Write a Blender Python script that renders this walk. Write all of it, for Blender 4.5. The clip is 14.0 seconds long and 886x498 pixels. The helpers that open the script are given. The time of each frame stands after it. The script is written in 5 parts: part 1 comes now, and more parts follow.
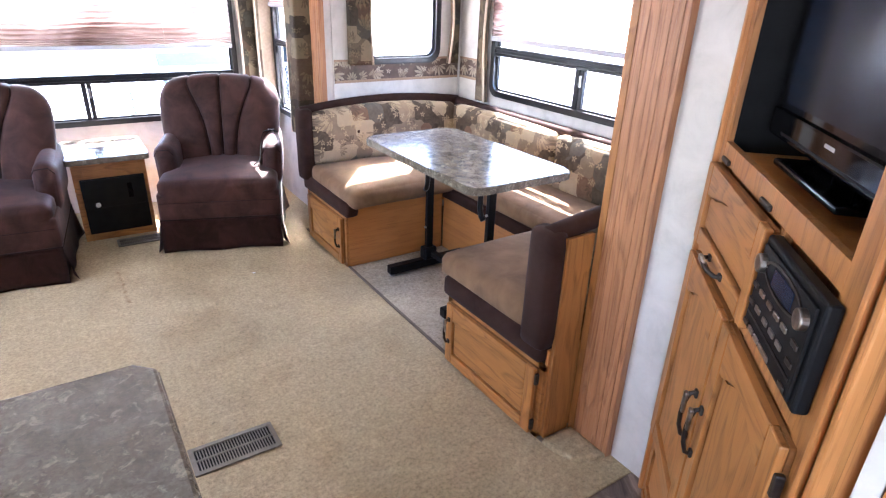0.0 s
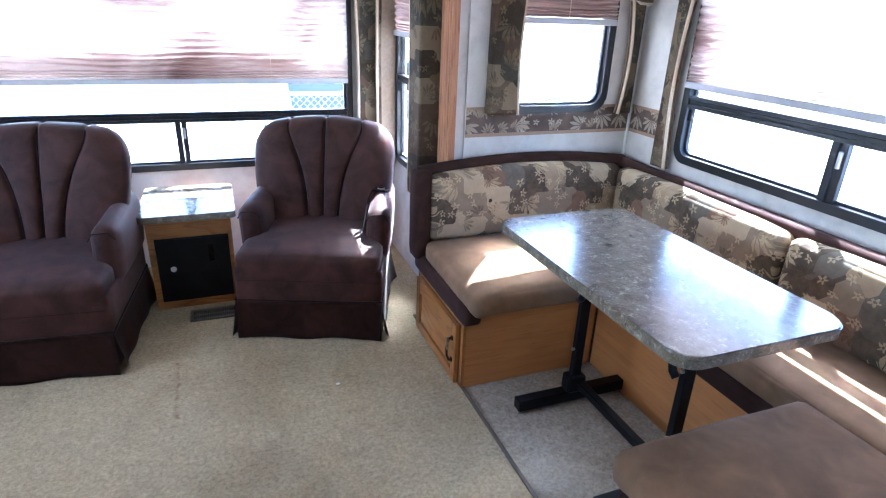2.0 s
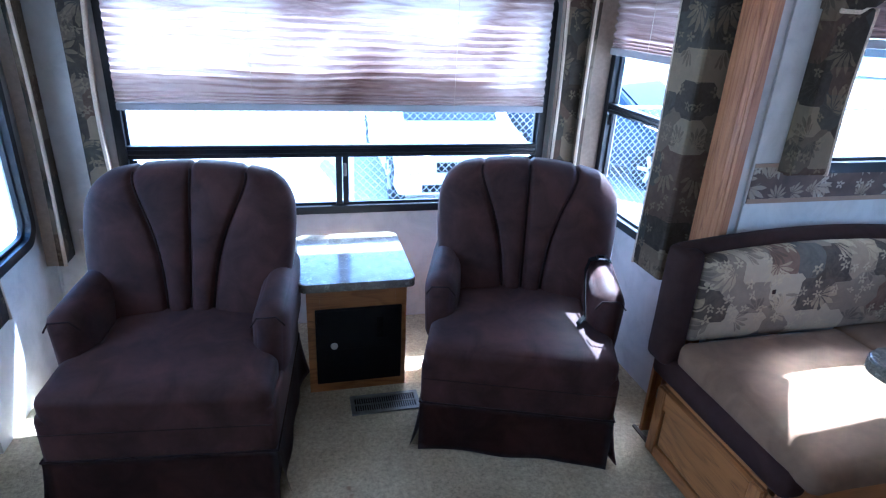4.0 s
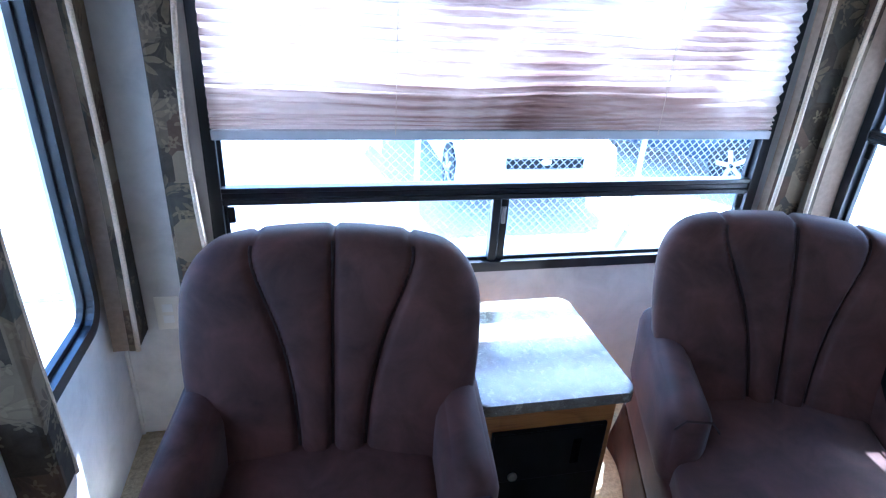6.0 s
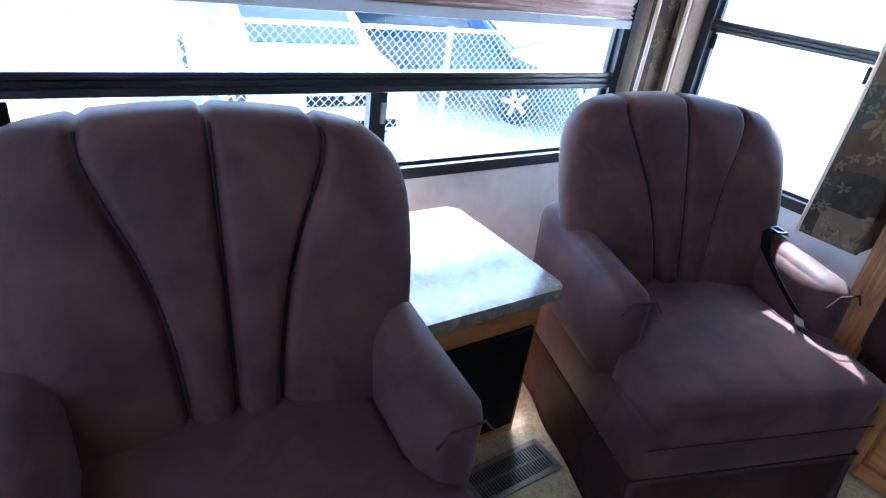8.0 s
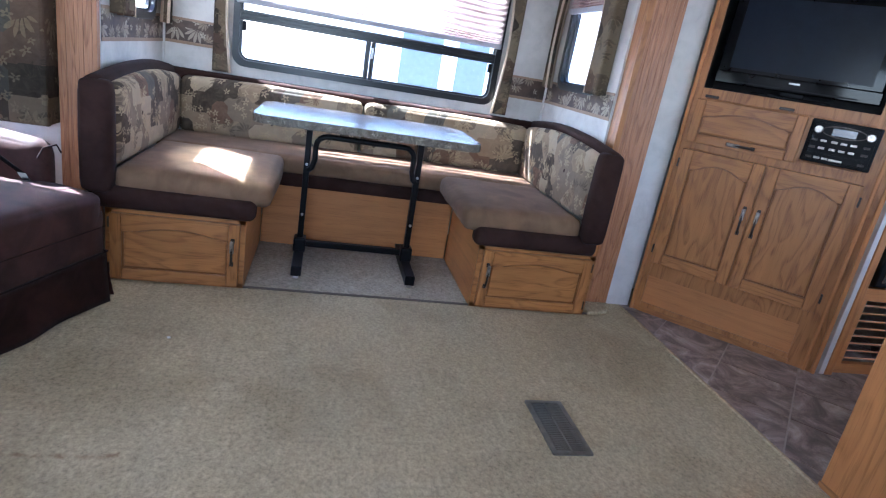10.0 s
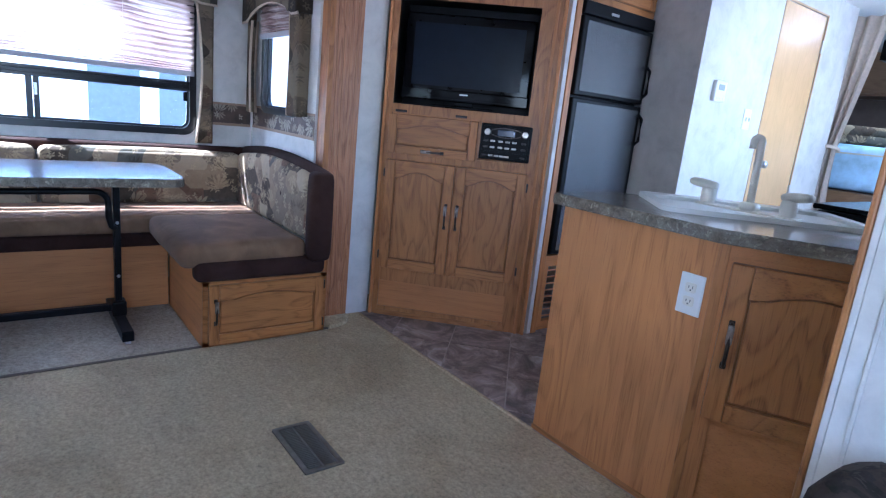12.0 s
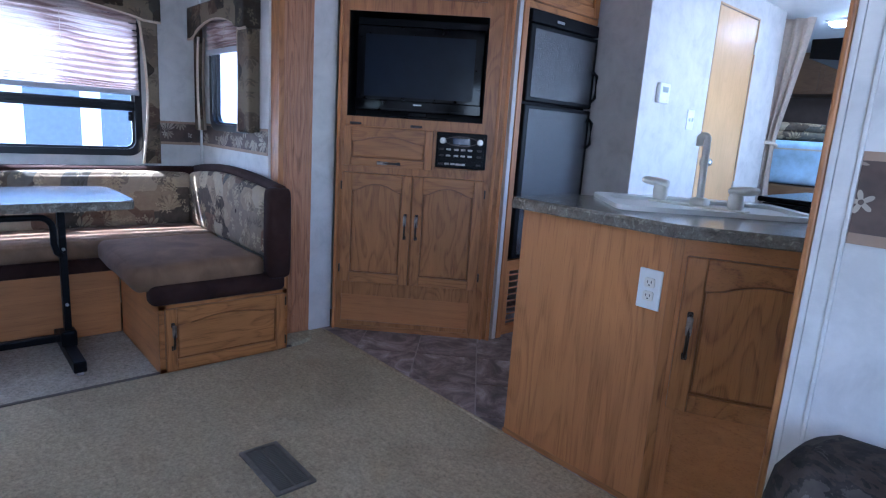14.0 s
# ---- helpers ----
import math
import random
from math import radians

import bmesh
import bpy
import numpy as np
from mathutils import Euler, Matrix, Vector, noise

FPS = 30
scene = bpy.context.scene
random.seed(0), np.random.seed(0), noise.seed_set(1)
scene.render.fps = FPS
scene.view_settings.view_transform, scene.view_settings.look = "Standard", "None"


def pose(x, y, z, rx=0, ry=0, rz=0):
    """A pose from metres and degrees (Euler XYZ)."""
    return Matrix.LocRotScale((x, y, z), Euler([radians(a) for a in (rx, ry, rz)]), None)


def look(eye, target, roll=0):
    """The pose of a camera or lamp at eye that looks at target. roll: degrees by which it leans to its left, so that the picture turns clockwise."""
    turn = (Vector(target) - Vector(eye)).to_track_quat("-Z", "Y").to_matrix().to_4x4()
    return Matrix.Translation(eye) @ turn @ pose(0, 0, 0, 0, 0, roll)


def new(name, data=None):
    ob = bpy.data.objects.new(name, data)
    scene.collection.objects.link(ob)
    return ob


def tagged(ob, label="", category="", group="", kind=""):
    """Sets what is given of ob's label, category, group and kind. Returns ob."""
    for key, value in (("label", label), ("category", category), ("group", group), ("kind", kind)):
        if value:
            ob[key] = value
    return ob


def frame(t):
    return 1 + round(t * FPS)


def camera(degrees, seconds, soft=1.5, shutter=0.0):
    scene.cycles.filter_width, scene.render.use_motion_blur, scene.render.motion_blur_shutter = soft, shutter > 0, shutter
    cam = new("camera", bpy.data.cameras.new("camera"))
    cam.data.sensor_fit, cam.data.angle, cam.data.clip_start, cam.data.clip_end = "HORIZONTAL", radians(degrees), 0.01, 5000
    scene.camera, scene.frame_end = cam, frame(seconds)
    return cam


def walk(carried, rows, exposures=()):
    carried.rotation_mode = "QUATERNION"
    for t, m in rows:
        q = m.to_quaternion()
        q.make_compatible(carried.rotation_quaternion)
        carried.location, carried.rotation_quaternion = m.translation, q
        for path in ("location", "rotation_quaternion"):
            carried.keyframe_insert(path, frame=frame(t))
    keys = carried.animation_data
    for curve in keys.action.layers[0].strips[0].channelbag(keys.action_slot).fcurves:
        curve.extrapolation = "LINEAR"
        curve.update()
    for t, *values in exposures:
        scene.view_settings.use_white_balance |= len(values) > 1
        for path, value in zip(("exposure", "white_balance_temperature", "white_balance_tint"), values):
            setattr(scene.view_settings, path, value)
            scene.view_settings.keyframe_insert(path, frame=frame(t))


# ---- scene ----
cam = camera(74.9, 14.0, soft=1.2)
PATH = [
    (0, (0.354, 0.538, 1.462), (1.374, 2.052, 0.646), 2.1),
    (0.5, (0.428, 0.725, 1.443), (1.167, 2.386, 0.61), 1.7),
    (1, (0.618, 0.981, 1.443), (1.288, 2.672, 0.611), 2.2),
    (1.5, (0.684, 1.286, 1.4), (1.381, 2.981, 0.599), 1.9),
    (2, (0.726, 1.453, 1.478), (1.408, 3.168, 0.707), 2.3),
    (2.5, (0.737, 1.688, 1.478), (1.363, 3.425, 0.711), 2.8),
    (3, (0.699, 1.958, 1.509), (1.289, 3.708, 0.741), 3.1),
    (3.5, (0.461, 2.134, 1.514), (1.002, 3.9, 0.745), 3.0),
    (4, (0.346, 2.366, 1.491), (0.814, 4.148, 0.713), 2.9),
    (4.2, (0.281, 2.527, 1.475), (0.749, 4.308, 0.696), 3.4),
    (6.3, (-0.067, 3.336, 1.504), (0.347, 5.087, 0.63), 3.4),
    (6.5, (-0.062, 3.409, 1.501), (0.398, 5.144, 0.62), 3.8),
    (7, (-0.1, 3.51, 1.512), (0.511, 5.17, 0.579), 5.6),
    (7.2, (-0.151, 3.545, 1.471), (0.554, 5.159, 0.524), 6.5),
    (9.3, (-0.562, 3.284, 0.992), (1.236, 3.766, 0.263), 9.7),
    (9.5, (-0.722, 3.205, 1.017), (1.140, 3.366, 0.308), 11.0),
    (10, (-0.865, 3.032, 1.073), (0.986, 2.585, 0.461), 9.9),
    (10.5, (-0.925, 2.907, 1.082), (0.777, 2.011, 0.534), 8.3),
    (11, (-0.939, 2.92, 1.101), (0.677, 1.854, 0.6), 7.0),
    (11.5, (-0.96, 2.934, 1.11), (0.617, 1.797, 0.639), 6.4),
    (12, (-0.957, 2.942, 1.117), (0.58, 1.743, 0.669), 5.9),
    (12.5, (-0.963, 2.939, 1.117), (0.543, 1.693, 0.694), 5.3),
    (13, (-0.96, 2.941, 1.115), (0.519, 1.657, 0.709), 4.8),
    (13.5, (-0.958, 2.95, 1.113), (0.503, 1.645, 0.713), 4.4),
    (14, (-0.953, 2.953, 1.107), (0.503, 1.642, 0.708), 3.8),
]
walk(cam, [(t, look(e, g, r)) for t, e, g, r in PATH],
     [(0.0, 4.42, 5750, 18), (1.0, 4.25, 5300, 13), (2.0, 3.85, 5000, 10), (4.0, 3.08, 4300, 8), (6.3, 3.25, 4400, 7), (7.2, 3.25, 4450, 7), (9.3, 3.58, 5100, 11), (10.5, 3.54, 4850, 11), (14.0, 2.95, 4500, 14)])


# ---- world, sun, exposure ----
SUN_FROM = Vector((0.51, 0.61, 1.0)).normalized()
world = bpy.data.worlds.new("sky")
scene.world = world
world.use_nodes = True
wn = world.node_tree.nodes
sky = wn.new("ShaderNodeTexSky")
sky.sky_type = "NISHITA"
sky.sun_disc = False
sky.sun_elevation = math.asin(SUN_FROM.z)
sky.sun_rotation = math.atan2(SUN_FROM.x, SUN_FROM.y)
wn["Background"].inputs["Strength"].default_value = 0.15
world.node_tree.links.new(sky.outputs[0], wn["Background"].inputs["Color"])
sun = new("sun", bpy.data.lights.new("sun", "SUN"))
sun.data.energy = 5.0
sun.data.angle = radians(0.5)
sun.data.color = (1.0, 0.95, 0.88)
sun.matrix_world = look((8, 9, 14), Vector((8, 9, 14)) - SUN_FROM)


def daylight(name, eye, target, w, h, watts, tone=(0.90, 0.95, 1.0)):
    """Sky light standing in a window opening."""
    la = bpy.data.lights.new(name, "AREA")
    la.shape, la.size, la.size_y, la.energy, la.color = "RECTANGLE", w, h, watts, tone
    ob = new(name, la)
    ob.matrix_world = look(eye, target)


daylight("sky_light_sofa_window", (-1.64, 3.30, 1.29), (0, 3.30, 1.15), 1.30, 0.72, 1.6, (1.0, 0.94, 0.86))
daylight("sky_light_kitchen_window", (-0.715, -0.66, 1.30), (1, -0.66, 1.20), 1.22, 0.58, 2.9)
daylight("sky_light_end_window", (0.56, 4.972, 1.32), (0.56, 0, 1.2), 1.74, 0.40, 0.5)
daylight("sky_light_dinette_window", (2.732, 2.79, 1.40), (0, 2.79, 1.2), 1.44, 0.32, 0.5)


# ---- materials ----
class Nodes:
    """A small builder for node materials."""

    def __init__(self, name, rough=0.6, metal=0.0, spec=0.5):
        self.mat = bpy.data.materials.new(name)
        self.mat.use_nodes = True
        self.nt = self.mat.node_tree
        self.bsdf = self.nt.nodes["Principled BSDF"]
        self.bsdf.inputs["Roughness"].default_value = rough
        self.bsdf.inputs["Metallic"].default_value = metal
        self.bsdf.inputs["Specular IOR Level"].default_value = spec
        self.co = self.nt.nodes.new("ShaderNodeTexCoord").outputs["Object"]

    def link(self, a, b):
        self.nt.links.new(a, b)

    def mapped(self, scale=(1, 1, 1), rot=(0, 0, 0), src=None):
        m = self.nt.nodes.new("ShaderNodeMapping")
        m.inputs["Scale"].default_value = scale
        m.inputs["Rotation"].default_value = rot
        self.link(src or self.co, m.inputs["Vector"])
        return m.outputs[0]

    def shifted(self, src, strength=37.0):
        """Offset the coordinates by the object's own random value."""
        r = self.nt.nodes.new("ShaderNodeObjectInfo").outputs["Random"]
        k = self.nt.nodes.new("ShaderNodeMath")
        k.operation = "MULTIPLY"
        k.inputs[1].default_value = strength
        self.link(r, k.inputs[0])
        v = self.nt.nodes.new("ShaderNodeVectorMath")
        self.link(src, v.inputs[0])
        self.link(k.outputs[0], v.inputs[1])
        return v.outputs[0]

    def noise(self, vec, scale, detail=4, rough=0.55, dist=0.0):
        n = self.nt.nodes.new("ShaderNodeTexNoise")
        n.inputs["Scale"].default_value = scale
        n.inputs["Detail"].default_value = detail
        n.inputs["Roughness"].default_value = rough
        n.inputs["Distortion"].default_value = dist
        self.link(vec, n.inputs["Vector"])
        return n.outputs["Fac"]

    def voronoi(self, vec, scale, feature="F1", metric="EUCLIDEAN", out="Distance"):
        n = self.nt.nodes.new("ShaderNodeTexVoronoi")
        n.feature = feature
        if feature != "DISTANCE_TO_EDGE":
            n.distance = metric
        n.inputs["Scale"].default_value = scale
        self.link(vec, n.inputs["Vector"])
        return n.outputs[out]

    def ramp(self, fac, stops, hard=False):
        n = self.nt.nodes.new("ShaderNodeValToRGB")
        if hard:
            n.color_ramp.interpolation = "CONSTANT"
        while len(n.color_ramp.elements) < len(stops):
            n.color_ramp.elements.new(0.5)
        for e, (p, c) in zip(n.color_ramp.elements, stops):
            e.position = p
            e.color = (*c, 1)
        self.link(fac, n.inputs["Fac"])
        return n.outputs["Color"]

    def mix(self, fac, a, b, mode="MIX"):
        n = self.nt.nodes.new("ShaderNodeMix")
        n.data_type = "RGBA"
        n.blend_type = mode
        for s, v in ((n.inputs[0], fac), (n.inputs[6], a), (n.inputs[7], b)):
            if isinstance(v, (int, float)):
                s.default_value = v
            elif isinstance(v, tuple):
                s.default_value = (*v, 1)
            else:
                self.link(v, s)
        return n.outputs[2]

    def color(self, c):
        if isinstance(c, tuple):
            self.bsdf.inputs["Base Color"].default_value = (*c, 1)
        else:
            self.link(c, self.bsdf.inputs["Base Color"])
        return self

    def rough(self, r):
        self.link(r, self.bsdf.inputs["Roughness"])
        return self

    def bump(self, h, strength=0.3, dist=0.002):
        n = self.nt.nodes.new("ShaderNodeBump")
        n.inputs["Strength"].default_value = strength
        n.inputs["Distance"].default_value = dist
        self.link(h, n.inputs["Height"])
        self.link(n.outputs[0], self.bsdf.inputs["Normal"])
        return self


def calc(n, op, a, b=0.0, c=0.0):
    k = n.nt.nodes.new("ShaderNodeMath")
    k.operation = op
    for s, v in zip(k.inputs, (a, b, c)):
        if isinstance(v, (int, float)):
            s.default_value = v
        else:
            n.link(v, s)
    return k.outputs[0]


def g(v):
    return (v, v, v)


def wood(name, light, dark, axis, rough=0.42, rings=8.0, figure=0.8, across=9.0, along=2.0):
    """Oak with the grain along one axis: long cathedral loops, dark pores and a slow drift of tone."""
    n = Nodes(name, rough)
    stretch = [across, across, across]
    stretch["xyz".index(axis)] = along
    v = n.mapped(tuple(stretch), src=n.shifted(n.co))
    loops = calc(n, "FRACT", calc(n, "MULTIPLY", n.noise(v, 1.0, 2.2, 0.42, 0.5), rings))
    fine = [240.0, 240.0, 240.0]
    fine["xyz".index(axis)] = 9.0
    pores = n.noise(n.mapped(tuple(fine)), 1.0, 3, 0.6)
    streak = [34.0, 34.0, 34.0]
    streak["xyz".index(axis)] = 0.7
    bands = n.noise(n.mapped(tuple(streak)), 1.0, 3, 0.6)
    late = n.ramp(loops, [(0.0, g(0.0)), (0.38, g(0.10)), (0.78, g(1.0)), (0.95, g(0.0))])
    ragged = n.ramp(pores, [(0.30, g(1.0)), (0.62, g(0.35))])
    base = n.mix(n.ramp(bands, [(0.3, g(0.0)), (0.7, g(0.45))]), light, tuple(0.45 * a + 0.55 * b for a, b in zip(light, dark)))
    base = n.mix(calc(n, "MULTIPLY", calc(n, "MULTIPLY", late, ragged), figure), base, dark)
    base = n.mix(n.ramp(pores, [(0.32, g(0.38)), (0.44, g(0.0))]), base, dark)
    big = n.noise(n.co, 2.3, 3)
    base = n.mix(1.0, base, n.ramp(big, [(0.3, g(0.86)), (0.7, g(1.08))]), "MULTIPLY")
    return n.color(base).bump(pores, 0.12, 0.001).mat


OAK_L, OAK_D = (0.44, 0.188, 0.050), (0.15, 0.053, 0.013)
oak_z = wood("oak_upright", OAK_L, OAK_D, "z")
oak_x = wood("oak_along_x", OAK_L, OAK_D, "x")
oak_y = wood("oak_along_y", OAK_L, OAK_D, "y")
BOARD_L, BOARD_D = (0.53, 0.225, 0.064), (0.25, 0.092, 0.023)
board_z = wood("oak_board_upright", BOARD_L, BOARD_D, "z", 0.5, 6.0, 0.75, 9.0, 1.1)
board_x = wood("oak_board_along_x", BOARD_L, BOARD_D, "x", 0.5, 5.0, 0.35, 8.0, 0.8)
board_y = wood("oak_board_along_y", BOARD_L, BOARD_D, "y", 0.5, 5.0, 0.35, 8.0, 0.8)
# darker oak that puts the shade of the door grooves into the colour
oak_groove = wood("oak_groove_shade", (0.25, 0.105, 0.030), (0.16, 0.06, 0.016), "z")
maple = wood("maple_door", (0.66, 0.42, 0.20), (0.58, 0.36, 0.165), "z", 0.4)
trim_oak = wood("reddish_oak_trim", (0.46, 0.215, 0.095), (0.20, 0.072, 0.028), "z", 0.45, 8.0, 0.95, 17.0, 1.7)


def plain(name, c, rough=0.5, metal=0.0, var=0.12, scale=14.0, spec=0.5, bump=0.0):
    n = Nodes(name, rough, metal, spec)
    f = n.noise(n.co, scale, 5)
    n.color(n.ramp(f, [(0.3, tuple(x * (1 - var) for x in c)), (0.7, tuple(min(1, x * (1 + var)) for x in c))]))
    if bump:
        n.bump(n.noise(n.co, scale * 12, 3), bump, 0.001)
    return n.mat


def wallpaper(name, c):
    """Vinyl wallpaper with cloudy mottling."""
    n = Nodes(name, 0.62)
    a = n.noise(n.co, 7.0, 7, 0.68, 0.4)
    b = n.noise(n.co, 1.3, 3)
    base = n.ramp(a, [(0.32, tuple(x * 0.84 for x in c)), (0.5, c), (0.68, tuple(x * 1.1 for x in c))])
    base = n.mix(1.0, base, n.ramp(b, [(0.3, g(0.94)), (0.7, g(1.04))]), "MULTIPLY")
    return n.color(base).bump(n.noise(n.co, 160, 3), 0.1, 0.001).mat


paper = wallpaper("mottled_wallpaper", (0.60, 0.57, 0.53))
ceiling_white = plain("ceiling_white", (0.74, 0.73, 0.70), 0.7, var=0.03)
white_plastic = plain("white_plastic", (0.80, 0.79, 0.76), 0.3, var=0.02)
cream_plastic = plain("cream_plastic", (0.76, 0.72, 0.63), 0.35, var=0.03)
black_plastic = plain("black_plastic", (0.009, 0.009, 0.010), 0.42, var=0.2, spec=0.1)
black_metal = plain("black_enamel_steel", (0.006, 0.006, 0.007), 0.4, var=0.25, spec=0.15, bump=0.05)
frame_black = plain("black_window_frame", (0.012, 0.013, 0.016), 0.3, var=0.2)
pewter = plain("aged_pewter", (0.34, 0.31, 0.28), 0.32, 1.0, var=0.35, scale=60)
dark_pewter = plain("dark_bronze", (0.06, 0.05, 0.045), 0.4, 0.8, var=0.3, scale=60)
steel = plain("steel", (0.55, 0.55, 0.55), 0.3, 1.0, var=0.1)
aluminium = plain("brushed_aluminium", (0.62, 0.64, 0.68), 0.35, 0.8, var=0.06)
rubber = plain("black_rubber", (0.02, 0.02, 0.02), 0.7, var=0.2)
tyre_black = plain("tyre_rubber", (0.025, 0.025, 0.026), 0.8, var=0.2)
car_white = plain("white_car_paint", (0.75, 0.76, 0.78), 0.2, var=0.02)
car_dark = plain("dark_blue_car_paint", (0.03, 0.045, 0.075), 0.2, var=0.1)
rv_white = plain("white_fibreglass", (0.74, 0.75, 0.76), 0.35, var=0.03)
rv_blue = plain("slate_blue_stripe", (0.085, 0.105, 0.135), 0.4, var=0.08)
car_glass = plain("dark_car_glass", (0.02, 0.03, 0.035), 0.06, var=0.1)
galvanised = plain("galvanised_wire", (0.42, 0.43, 0.44), 0.45, 0.6, var=0.15)
rope = plain("beige_rope_trim", (0.56, 0.45, 0.33), 0.85, var=0.25, scale=260, bump=0.4)
liner = plain("tan_lining_fabric", (0.44, 0.33, 0.24), 0.85, var=0.12, scale=60, bump=0.2)
drape = plain("beige_drape", (0.58, 0.49, 0.40), 0.85, var=0.1, scale=40, bump=0.2)
mattress_blue = plain("pale_blue_ticking", (0.42, 0.58, 0.74), 0.8, var=0.25, scale=9, bump=0.2)
hem_grey = plain("blind_hem", (0.42, 0.42, 0.45), 0.5, var=0.05)
brown_cab = wood("dark_bedroom_oak", (0.20, 0.115, 0.055), (0.12, 0.06, 0.027), "x")
paper_back = plain("white_painted_panel", (0.62, 0.62, 0.62), 0.6, var=0.05, scale=4)


def suede(name, c, sheen=0.25, mottle=0.28, rough=0.9, spec=0.15):
    n = Nodes(name, rough, 0, spec)
    a = n.noise(n.co, 9, 5, 0.6, 0.5)
    b = n.noise(n.co, 2.2, 3)
    base = n.ramp(a, [(0.3, tuple(x * (1 - mottle) for x in c)), (0.72, tuple(x * (1 + mottle) for x in c))])
    base = n.mix(1.0, base, n.ramp(b, [(0.3, g(0.88)), (0.7, g(1.12))]), "MULTIPLY")
    n.color(base)
    n.bsdf.inputs["Sheen Weight"].default_value = sheen
    n.bsdf.inputs["Sheen Roughness"].default_value = 0.45
    return n.bump(n.noise(n.co, 320, 2), 0.25, 0.001).mat


chair_suede = suede("plum_brown_suede", (0.046, 0.0178, 0.0130), 0.07, 0.5, 0.66, 0.17)
chair_seam = suede("dark_seam_piping", (0.022, 0.012, 0.011), 0.02)
bench_brown = suede("dark_brown_suede", (0.036, 0.0165, 0.0125), 0.03)
seat_tan = suede("tan_suede", (0.195, 0.115, 0.062), 0.06, 0.24)


def flat_uv(n, plane="wall"):
    """Cloth coordinates: along the wall whichever way it runs, and up."""
    sp = n.nt.nodes.new("ShaderNodeSeparateXYZ")
    n.link(n.co, sp.inputs[0])
    cb = n.nt.nodes.new("ShaderNodeCombineXYZ")
    if plane == "board":
        n.link(calc(n, "ADD", sp.outputs[0], sp.outputs[2]), cb.inputs[0])
        n.link(sp.outputs[1], cb.inputs[1])
        return cb.outputs[0]
    if plane == "round":
        n.link(calc(n, "MULTIPLY_ADD", sp.outputs[2], 0.6, sp.outputs[0]), cb.inputs[0])
        n.link(calc(n, "MULTIPLY_ADD", sp.outputs[2], 0.8, sp.outputs[1]), cb.inputs[1])
        return cb.outputs[0]
    n.link(calc(n, "ADD", sp.outputs[0], sp.outputs[1]), cb.inputs[0])
    n.link(sp.outputs[2], cb.inputs[1])
    return cb.outputs[0]


def cells(n, vec, scale, rand=1.0):
    """Per cell of a plane: local x, local y (turned by a random angle) and two random values."""
    vo = n.nt.nodes.new("ShaderNodeTexVoronoi")
    vo.voronoi_dimensions = "2D"
    vo.inputs["Scale"].default_value = scale
    vo.inputs["Randomness"].default_value = rand
    n.link(vec, vo.inputs["Vector"])
    d = n.nt.nodes.new("ShaderNodeVectorMath")
    d.operation = "SUBTRACT"
    n.link(vec, d.inputs[0])
    n.link(vo.outputs["Position"], d.inputs[1])
    sc = n.nt.nodes.new("ShaderNodeSeparateColor")
    n.link(vo.outputs["Color"], sc.inputs[0])
    ro = n.nt.nodes.new("ShaderNodeVectorRotate")
    ro.rotation_type = "Z_AXIS"
    n.link(d.outputs[0], ro.inputs["Vector"])
    n.link(calc(n, "MULTIPLY", sc.outputs[0], 6.28), ro.inputs["Angle"])
    sp = n.nt.nodes.new("ShaderNodeSeparateXYZ")
    n.link(ro.outputs[0], sp.inputs[0])
    return sp.outputs[0], sp.outputs[1], sc.outputs[1], sc.outputs[2]


def fern(n, vec, scale, size):
    """Mask of fanned sprays of narrow pointed leaves."""
    x, y, r1, r2 = cells(n, vec, scale, 0.75)
    x = calc(n, "ADD", x, size * 0.55)
    rad = calc(n, "SQRT", calc(n, "ADD", calc(n, "MULTIPLY", x, x), calc(n, "MULTIPLY", y, y)))
    ang = calc(n, "ARCTAN2", y, x)
    t = calc(n, "DIVIDE", rad, calc(n, "MULTIPLY", calc(n, "ADD", 0.75, calc(n, "MULTIPLY", calc(n, "COSINE", ang), 0.4)), size))
    body = calc(n, "SINE", calc(n, "MULTIPLY", calc(n, "MINIMUM", t, 1.0), math.pi))
    q = calc(n, "ABSOLUTE", calc(n, "SUBTRACT", calc(n, "FRACT", calc(n, "MULTIPLY", ang, 2.2)), 0.5))
    leaf = calc(n, "LESS_THAN", q, calc(n, "MULTIPLY", body, 0.40))
    fan = calc(n, "LESS_THAN", calc(n, "ABSOLUTE", ang), calc(n, "ADD", 0.9, r2))
    on = calc(n, "GREATER_THAN", r1, 0.6)
    return calc(n, "MULTIPLY", calc(n, "MULTIPLY", leaf, fan), on)


def blossom(n, vec, scale, size):
    """Mask of small five-petalled flowers."""
    x, y, r1, r2 = cells(n, vec, scale)
    rad = calc(n, "SQRT", calc(n, "ADD", calc(n, "MULTIPLY", x, x), calc(n, "MULTIPLY", y, y)))
    ang = calc(n, "ARCTAN2", y, x)
    petal = calc(n, "MULTIPLY", calc(n, "ADD", 0.66, calc(n, "MULTIPLY", calc(n, "COSINE", calc(n, "MULTIPLY", ang, 5.0)), 0.34)), size)
    hit = calc(n, "LESS_THAN", rad, petal)
    core = calc(n, "GREATER_THAN", rad, size * 0.22)
    return calc(n, "MULTIPLY", calc(n, "MULTIPLY", hit, core), calc(n, "GREATER_THAN", r1, 0.62))


